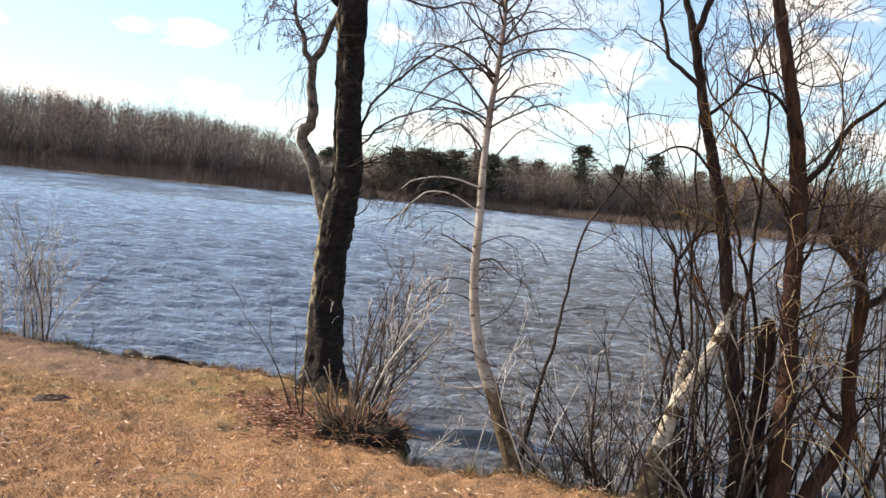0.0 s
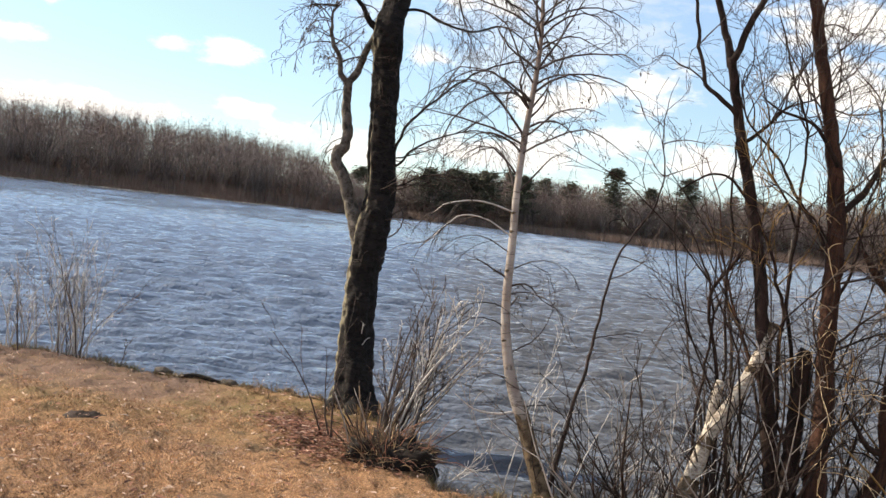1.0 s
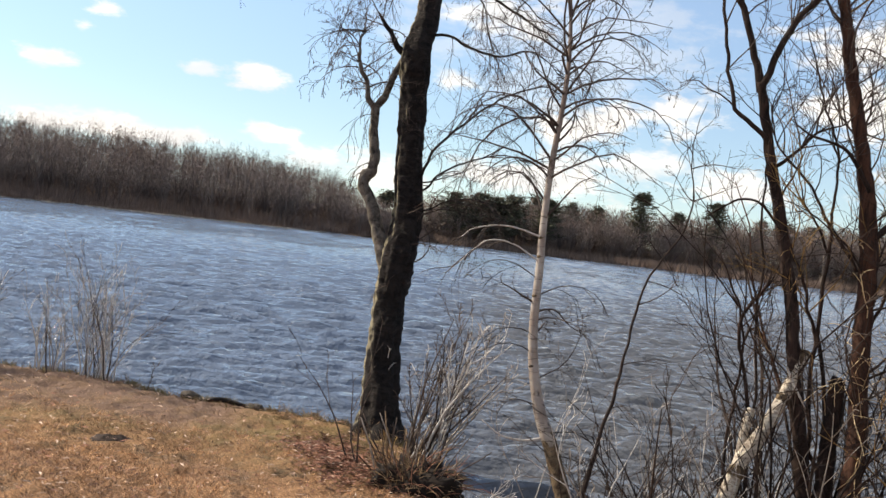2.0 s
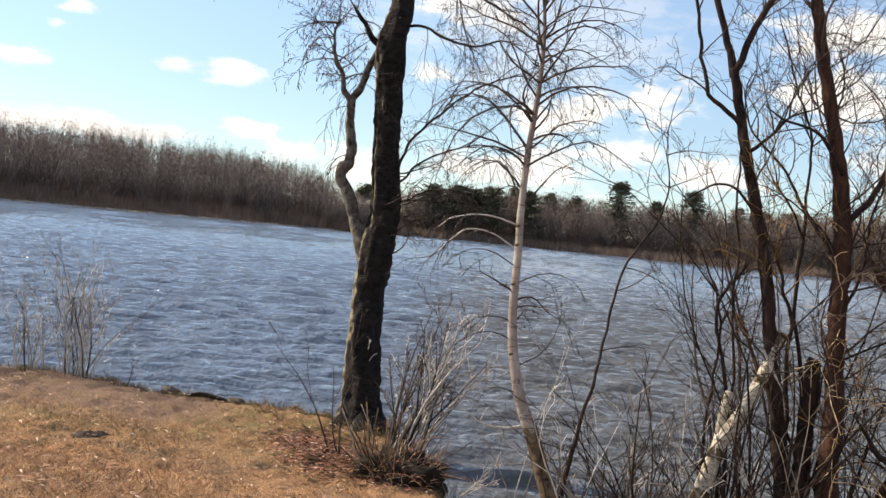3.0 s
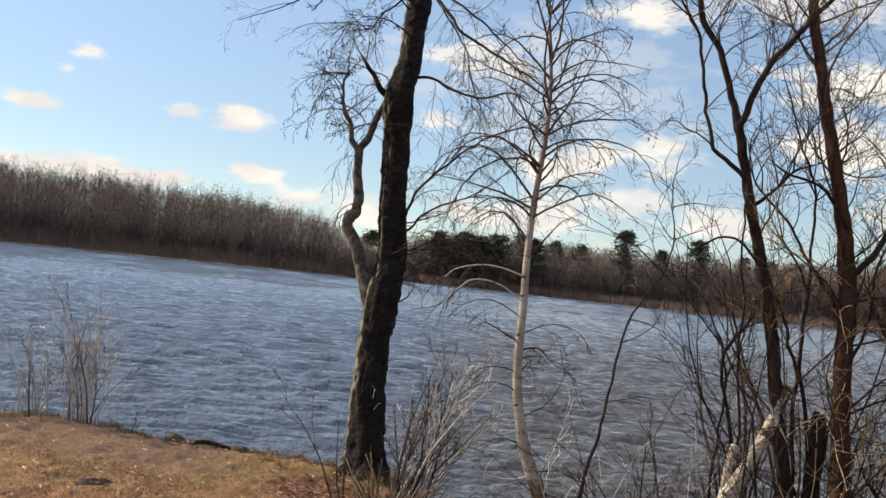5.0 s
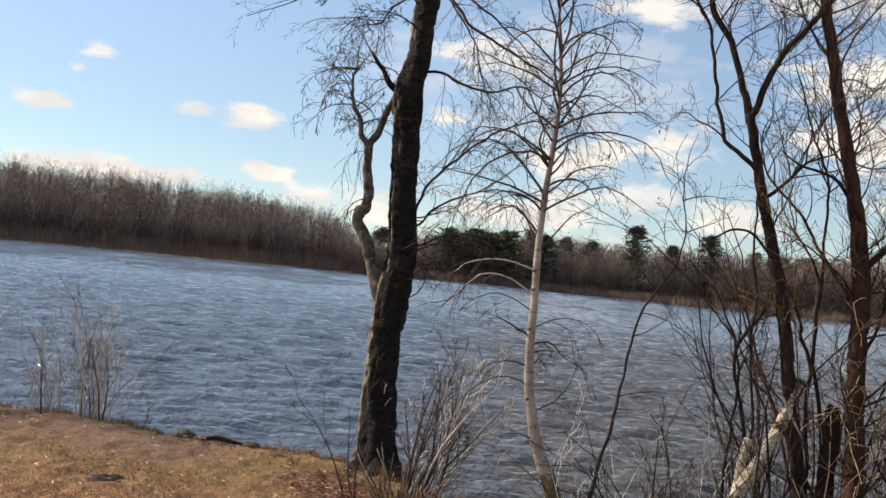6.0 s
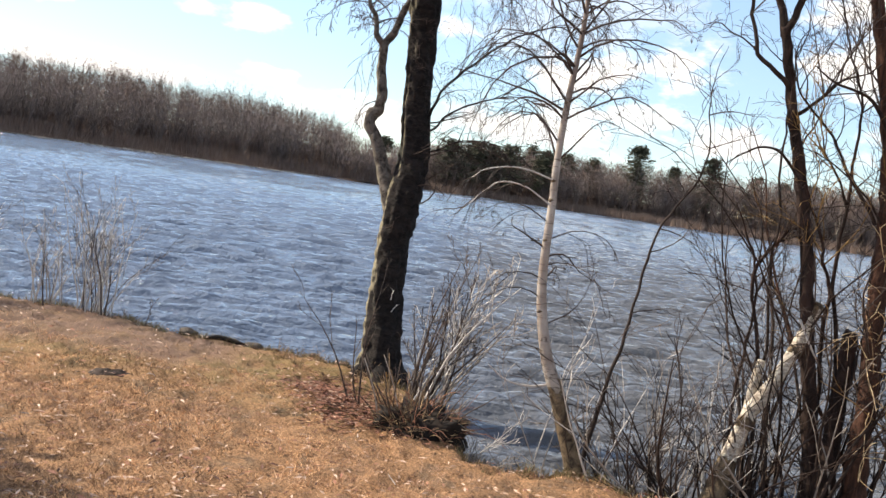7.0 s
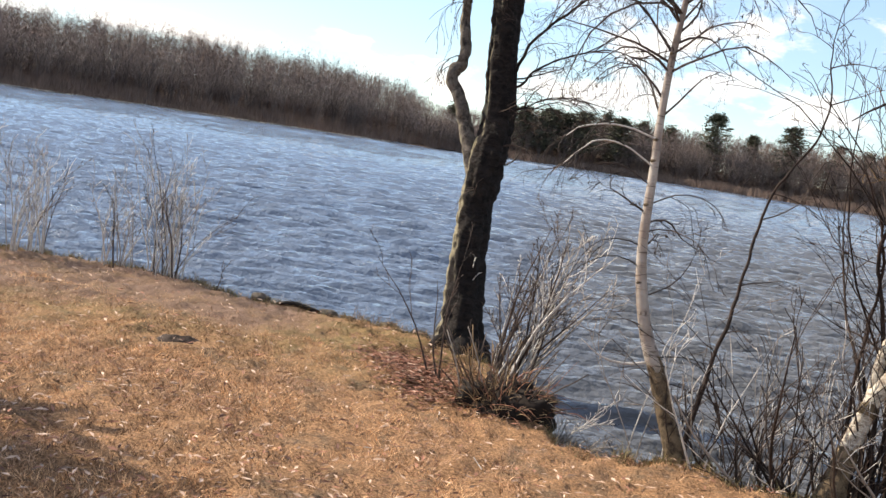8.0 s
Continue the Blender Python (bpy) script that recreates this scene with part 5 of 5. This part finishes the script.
def build_clump():
    """The grassy root clump that overhangs the water below the thick tree."""
    rng = random.Random(9)
    cx, cy = -0.24, 7.38
    t = thing("root_clump", (cx, cy, -0.3), "dark root clump tufted with dry straw, overhanging the water", "tuft")
    b = Build()
    nu, nv = 60, 26
    for i in range(nv + 1):
        ph = -1.3 + (math.pi / 2 + 1.3) * i / nv
        for j in range(nu):
            a = 6.283 * j / nu
            d = Vector((math.cos(a) * math.cos(ph), math.sin(a) * math.cos(ph), math.sin(ph)))
            d = Vector((math.copysign(abs(d.x) ** 0.85, d.x), math.copysign(abs(d.y) ** 0.85, d.y), math.copysign(abs(d.z) ** 0.6, d.z)))
            k = 0.88 + 0.2 * noise.noise(d * 2.2 + Vector((3, 1, 7))) + 0.22 * noise.noise(d * 6) + 0.12 * noise.noise(d * 15)
            b.v.append(Vector((cx + 0.04 + d.x * 0.36 * k, cy + d.y * 0.38 * k, -0.27 + d.z * 0.30 * k)))
    for i in range(nv):
        for j in range(nu):
            b.f.append((i * nu + j, i * nu + (j + 1) % nu, (i + 1) * nu + (j + 1) % nu, (i + 1) * nu + j))
    part("root_mass", b, "root_soil", t, "dark wet root mass")
    for mat, count, label in (("rough_straw", 300, "dry brown straw"), ("straw", 36, "pale bleached straw"), ("russet", 200, "rust-brown rotting stalks")):
        b = Build()
        for _ in range(count):     # stalks spring from the crown and fall outwards over the face
            a, r = rng.uniform(0, 6.28), math.sqrt(rng.random())
            p = Vector((cx + 0.02 + math.cos(a) * r * 0.33, cy + math.sin(a) * r * 0.34, -0.03 - 0.10 * r * r + rng.uniform(-0.04, 0.02)))
            out = Vector((math.cos(a) * r + rng.gauss(0.12, 0.35), math.sin(a) * r + rng.gauss(0, 0.35), rng.uniform(0.15, 1.1)))
            path = run(rng, p, out, rng.uniform(0.07, 0.2) if rng.random() < 0.85 else rng.uniform(0.22, 0.4), 4, 0.16, 0.28)
            w = rng.uniform(0.0018, 0.0038)
            b.tube(path, [w, w, w * 0.8, w * 0.6, w * 0.3], 3, tip=False)
        part("straw", b, mat, t, label)
    for k in range(44):            # cut and broken stubs that stand out of the crown
        a, r = rng.uniform(0, 6.28), math.sqrt(rng.random())
        p = Vector((cx + math.cos(a) * r * 0.28, cy + 0.05 + math.sin(a) * r * 0.28, -0.1))
        d = Vector((math.cos(a) * r * 0.7 + rng.gauss(0.05, 0.25), math.sin(a) * r * 0.4 + rng.gauss(0, 0.25), 1))
        path = run(rng, p, d, rng.uniform(0.2, 0.5), 4, 0.07)
        w = rng.uniform(0.003, 0.006)
        part("stub", Build().tube(path, [w, w, w * 0.9, w * 0.8, w * 0.7], 5), rng.choice(("rough_straw", "grey_stem", "twig", "twig")), t)
    for name, mat, count, label in (("leaf_drift", "russet", 3600, "drift of russet fallen leaves against the root clump"), ("pale_leaf_drift", "leaf", 420, "pale curled leaves among the russet drift")):
        b = Build()
        for _ in range(count):
            u = rng.random()
            p = Vector((cx - 0.36 - 0.46 * u + rng.gauss(0, 0.16), cy - 0.12 + 1.25 * u + rng.gauss(0, 0.19), 0))
            if p.y > np.interp(p.x, EDGE_X, EDGE_Y) + 0.03:
                continue
            p.z = gz(p.x, p.y) + rng.uniform(0.005, 0.03)
            leaf(b, rng, p, rng.uniform(0.014, 0.036))
        tagged(new(name, b.mesh(name, MAT[mat], False)), label, "leaves", kind="stuff")
    b = Build()
    for _ in range(420):           # withered tufts on the bank round the oak's foot
        k = rng.randint(0, 13)
        x, y = -0.45 - 0.085 * k + rng.gauss(0, 0.035), 8.35 + 0.09 * k + 0.35 * math.sin(k * 2.4) + rng.gauss(0, 0.05)
        if y > np.interp(x, EDGE_X, EDGE_Y):
            continue
        path = run(rng, (x, y, gz(x, y) - 0.01), (rng.gauss(0, 0.5), rng.gauss(-0.1, 0.5), 1), rng.uniform(0.05, 0.17), 3, 0.15, 0.4)
        b.tube(path, [0.0024, 0.002, 0.0015, 0.0008], 3, tip=False)
    tagged(new("bank_tufts", b.mesh("bank_tufts", MAT["rough_straw"])), "withered brown grass tufts on the bank round the oak", "grass", kind="stuff")


def leaf(b, rng, p, s):
    """A curled fallen leaf of four faces."""
    a, tilt = rng.uniform(0, 6.28), rng.uniform(-0.25, 0.25)
    u = Vector((math.cos(a), math.sin(a), tilt * 0.6))
    v = Vector((-math.sin(a), math.cos(a), rng.uniform(-0.3, 0.3)))
    up = Vector((0, 0, 1))
    i = len(b.v)
    b.v += [p - u * s, p + v * s * 0.24 + up * s * rng.uniform(0.04, 0.22), p + u * s + up * s * rng.uniform(-0.05, 0.2), p - v * s * 0.24 + up * s * rng.uniform(0.04, 0.22), p + up * s * 0.05]
    b.f += [(i, i + 4, i + 1), (i + 1, i + 4, i + 2), (i + 2, i + 4, i + 3), (i + 3, i + 4, i)]


def build_turf():
    """Short dead grass over the lawn in view, and fallen leaves on it."""
    g = np.random.RandomState(77)
    kinds = (("dry_grass", "grass", 150000, "short dead tan winter grass", 0.02), ("straw_grass", "lawn_straw", 90000, "pale straw-coloured dead grass in patches", 0.13), ("brown_grass", "leaf_brown", 120000, "brown withered grass in patches", 0.02), ("mossy_grass", "turf_green", 90000, "olive mossy grass near the water", 0.05))
    for seed, (name, mat, count, label, gate) in enumerate(kinds):
        y = g.uniform(3.6, 10.3, count)
        x = -0.05 + (g.uniform(-0.62, 0.40, count)) * (y + 0.8)
        edge = np.interp(x, EDGE_X, EDGE_Y)
        keep = y < edge + 0.02 - 0.1 * g.rand(count)
        clump = waves2(x, y, 9, 0.15, 0.9, 21 + seed) + 0.9 * waves2(x, y, 6, 0.7, 3.0, 31 + seed) + 0.12 * g.normal(size=count)
        keep &= clump > gate
        keep &= (np.hypot((x + 0.74) / 0.42, (y - 7.72) / 0.62) > 1) | (g.rand(count) < 0.25)
        keep &= np.hypot((x + 2.46) / 0.16, (y - 7.58) / 0.13) > 1
        if mat in ("grass", "lawn_straw"):      # thin, trodden turf towards the water
            keep &= (edge - y > 1.5 + 0.7 * waves2(x, y, 5, 0.6, 2.5, 61)) | (g.rand(count) < np.where(x < -1.2, 0.07, 0.2))
        if mat == "leaf_brown":
            keep &= (edge - y > 1.8) | (edge - y < 0.35) | (g.rand(count) < 0.18)
        if mat == "turf_green":
            keep &= (edge - y) < np.abs(g.normal(0.3, 0.6, count)) + 0.12
            keep &= (x > -2.2) | (g.rand(count) < 0.28)
        x, y = x[keep], y[keep]
        m = len(x)
        z = ground_z(x, y)
        h = g.uniform(0.008, 0.034, m) * (0.7 + 0.6 * g.rand(m))
        w = g.uniform(0.0014, 0.0034, m)
        a = g.uniform(0, 6.283, m)
        dx, dy = g.normal(0, 1.05, m) * h, g.normal(0, 1.05, m) * h
        tri = np.stack([np.stack([x - np.cos(a) * w, y - np.sin(a) * w, z - 0.004], -1), np.stack([x + np.cos(a) * w, y + np.sin(a) * w, z - 0.004], -1), np.stack([x + dx, y + dy, z + h], -1)], 1)
        ob = scatter(name, [tri], [(0, 0, 0, 1, 1)], mat, label, "grass", 0.0)
    count = 16000
    x = g.uniform(-6.5, 2.6, count)
    y = np.interp(x, EDGE_X, EDGE_Y) - np.abs(g.normal(0, 0.16, count)) + 0.04
    keep = waves2(x, y, 8, 0.12, 0.7, 51) + 0.1 * g.normal(size=count) > 0.02
    x, y = x[keep], y[keep]
    m = len(x)
    h, w, a = g.uniform(0.02, 0.085, m), g.uniform(0.0018, 0.004, m), g.uniform(0, 6.283, m)
    z = ground_z(x, y)
    tri = np.stack([np.stack([x - np.cos(a) * w, y - np.sin(a) * w, z - 0.004], -1), np.stack([x + np.cos(a) * w, y + np.sin(a) * w, z - 0.004], -1), np.stack([x + g.normal(0, 0.6, m) * h, y + g.normal(0, 0.6, m) * h, z + h], -1)], 1)
    scatter("bank_grass", [tri], [(0, 0, 0, 1, 1)], "turf_green", "ragged olive grass along the bank's edge", "grass", 0.0)
    m = 45000
    x, y = g.uniform(-9, 7, m), g.uniform(-5, 3.7, m)
    z, h, w, a = ground_z(x, y), g.uniform(0.012, 0.04, m), g.uniform(0.002, 0.005, m), g.uniform(0, 6.283, m)
    tri = np.stack([np.stack([x - np.cos(a) * w, y - np.sin(a) * w, z - 0.004], -1), np.stack([x + np.cos(a) * w, y + np.sin(a) * w, z - 0.004], -1), np.stack([x + g.normal(0, 1.2, m) * h, y + g.normal(0, 1.2, m) * h, z + h], -1)], 1)
    scatter("lawn_grass", [tri], [(0, 0, 0, 1, 1)], "grass", "short dead tan grass of the open lawn", "grass", 0.0)
    rng = random.Random(55)
    for name, mat, count, lo, hi in (("fallen_leaves", "leaf", 4200, 0.010, 0.038), ("russet_leaves", "russet", 2600, 0.012, 0.040)):
        b = Build()
        for _ in range(count):
            y = 3.8 + 6.2 * rng.random() ** 1.5
            x = rng.uniform(-0.62, 0.40) * (y + 0.8)
            if y > np.interp(x, EDGE_X, EDGE_Y) - 0.05:
                continue
            leaf(b, rng, Vector((x, y, gz(x, y) + 0.026)), rng.uniform(lo, hi))
        tagged(new(name, b.mesh(name, MAT[mat], False)), "pale curled fallen leaves on the lawn" if mat == "leaf" else "russet fallen leaves on the lawn", "leaves", kind="stuff")
    b = Build()
    for _ in range(26):
        y = rng.uniform(3.8, 8.5)
        x = rng.uniform(-0.6, 0.38) * (y + 0.8)
        if y < np.interp(x, EDGE_X, EDGE_Y) - 0.1:
            p = run(rng, (x, y, gz(x, y) + 0.012), (rng.gauss(0, 1), rng.gauss(0, 1), 0.0), rng.uniform(0.04, 0.11), 4, 0.2)
            b.tube([Vector((q.x, q.y, gz(q.x, q.y) + 0.013)) for q in p], [0.002, 0.003, 0.003, 0.002, 0.0015], 5)
    tagged(new("fallen_twigs", b.mesh("fallen_twigs", MAT["pale"])), "small bleached twigs lying on the lawn", "twig_spray", kind="stuff")


def build_clod():
    rng = random.Random(2)
    b = Build()
    cx, cy = -2.46, 7.62
    for i in range(7):
        ph = i / 6 * math.pi / 2
        for j in range(18):
            a = 6.283 * j / 18
            k = 1 + 0.3 * noise.noise(Vector((math.cos(a) * 2, math.sin(a) * 2, ph * 2)))
            x, y = cx + math.cos(a) * math.cos(ph) * 0.17 * k, cy + math.sin(a) * math.cos(ph) * 0.11 * k
            b.v.append(Vector((x, y, gz(cx, cy) - 0.015 + math.sin(ph) * 0.06 * k)))
    for i in range(6):
        for j in range(18):
            b.f.append((i * 18 + j, i * 18 + (j + 1) % 18, (i + 1) * 18 + (j + 1) % 18, (i + 1) * 18 + j))
    tagged(new("clod", b.mesh("clod", MAT["dark"])), "dark clod of earth lying on the dry lawn", "clod")
    b = Build()
    path, radii = curve([(-2.36, 9.86, gz(-2.36, 9.86) + 0.02, 0.012), (-2.2, 9.84, gz(-2.2, 9.84) + 0.03, 0.022), (-2.02, 9.8, gz(-2.02, 9.8) + 0.03, 0.02), (-1.9, 9.78, gz(-1.9, 9.78) + 0.02, 0.01)], 4)
    b.tube(path, radii, 8, 0.2)
    tagged(new("driftwood", b.mesh("driftwood", MAT["oak"])), "dark wet branch lying along the waterline", "branch")


def build_bank_stones():
    """Dark wet stones and clods along the waterline."""
    rng = random.Random(17)
    for x in (-2.55, -1.86, -1.5, -1.28, -0.98):
        y = float(np.interp(x, EDGE_X, EDGE_Y)) - 0.02 + rng.uniform(-0.06, 0.05)
        s, z, k0 = rng.uniform(0.035, 0.075), gz(x, y), rng.uniform(0, 50)
        b = Build()
        for i in range(9):
            ph = -1.2 + i / 8 * (1.2 + math.pi / 2)
            for j in range(16):
                a = 6.283 * j / 16
                d = Vector((math.cos(a) * math.cos(ph), math.sin(a) * math.cos(ph), math.sin(ph)))
                k = s * (1 + 0.35 * noise.noise(d * 1.6 + Vector((k0, 0, 0))) + 0.15 * noise.noise(d * 5))
                b.v.append(Vector((x + d.x * k * 1.5, y + d.y * k, z + 0.3 * s + d.z * k * 0.7)))
        for i in range(8):
            for j in range(16):
                b.f.append((i * 16 + j, i * 16 + (j + 1) % 16, (i + 1) * 16 + (j + 1) % 16, (i + 1) * 16 + j))
        tagged(new("stone", b.mesh("stone", MAT["wet_stone"])), "dark wet stone at the lake's edge", "stone", "stones along the waterline")


def build_shade_tree():
    """The tree beyond the lawn whose shade lies on the near grass."""
    rng = random.Random(90)
    at = Vector((-8.55, 7.68, gz(-8.55, 7.68)))
    t = thing("lawn_tree", tuple(at), "bare spreading tree that shades the near lawn", "tree")
    path, _ = limb(t, "trunk", [(*(at + Vector((0, 0, -0.2))), 0.15), (*(at + Vector((0.1, 0, 1.5))), 0.10), (*(at + Vector((0.2, -0.1, 3.0))), 0.08), (*(at + Vector((0.1, -0.2, 4.3))), 0.03)], "oak", 14, 6, 0.08)
    for z, end, count in ((2.6, (-8.0, 7.93, 4.6), 11), (2.9, (-7.70, 7.24, 4.9), 24), (2.7, (-8.3, 6.86, 4.6), 21)):
        foot = Vector((at.x + 0.18, at.y - 0.08, at.z + z))
        tip = Vector(end)
        bend = foot.lerp(tip, 0.5) + Vector((0, 0, 0.15))
        bough, _ = limb(t, "bough", [(*foot, 0.05), (*bend, 0.04), (*tip, 0.02)], "oak", 9, 6, 0.1, crook=0.02)
        for _ in range(count):
            p, d = along(bough, rng.uniform(0.7, 1.0))
            b = Build()
            spray(b, rng, p, d * 0.4 + Vector((rng.gauss(0, 0.8), rng.gauss(0, 0.4), rng.gauss(0, 0.3))), rng.uniform(0.3, 0.6), 0.018, 3, 6, 0.14, 0.05, 0.03, 0.75, 0.55, 4, 0.15, 0.007)
            part("branch", b, "oak", t)


MAT["wet_stone"] = bark("wet_stone", (0.02, 0.017, 0.015), (0.13, 0.11, 0.095), stretch=1.0, scale=30.0, depth=0.01)
MAT["foot_bark"] = bark("rough_birch_foot", (0.03, 0.02, 0.014), (0.22, 0.16, 0.10), stretch=1.2, scale=22.0, depth=0.015)
MAT["birch_log"] = bark("weathered_birch_bark", (0.17, 0.115, 0.085), (0.74, 0.67, 0.55), stretch=0.4, scale=16.0, depth=0.012)
build_oak()
build_birch()
build_sapling()
build_red_tree()
build_dark_tree()
build_forked_stems()
build_bent_tree()
build_broken_birch()
build_snag()
build_shrubs()
build_thicket()
build_clump()
build_clod()
build_bank_stones()
build_shade_tree()
build_turf()
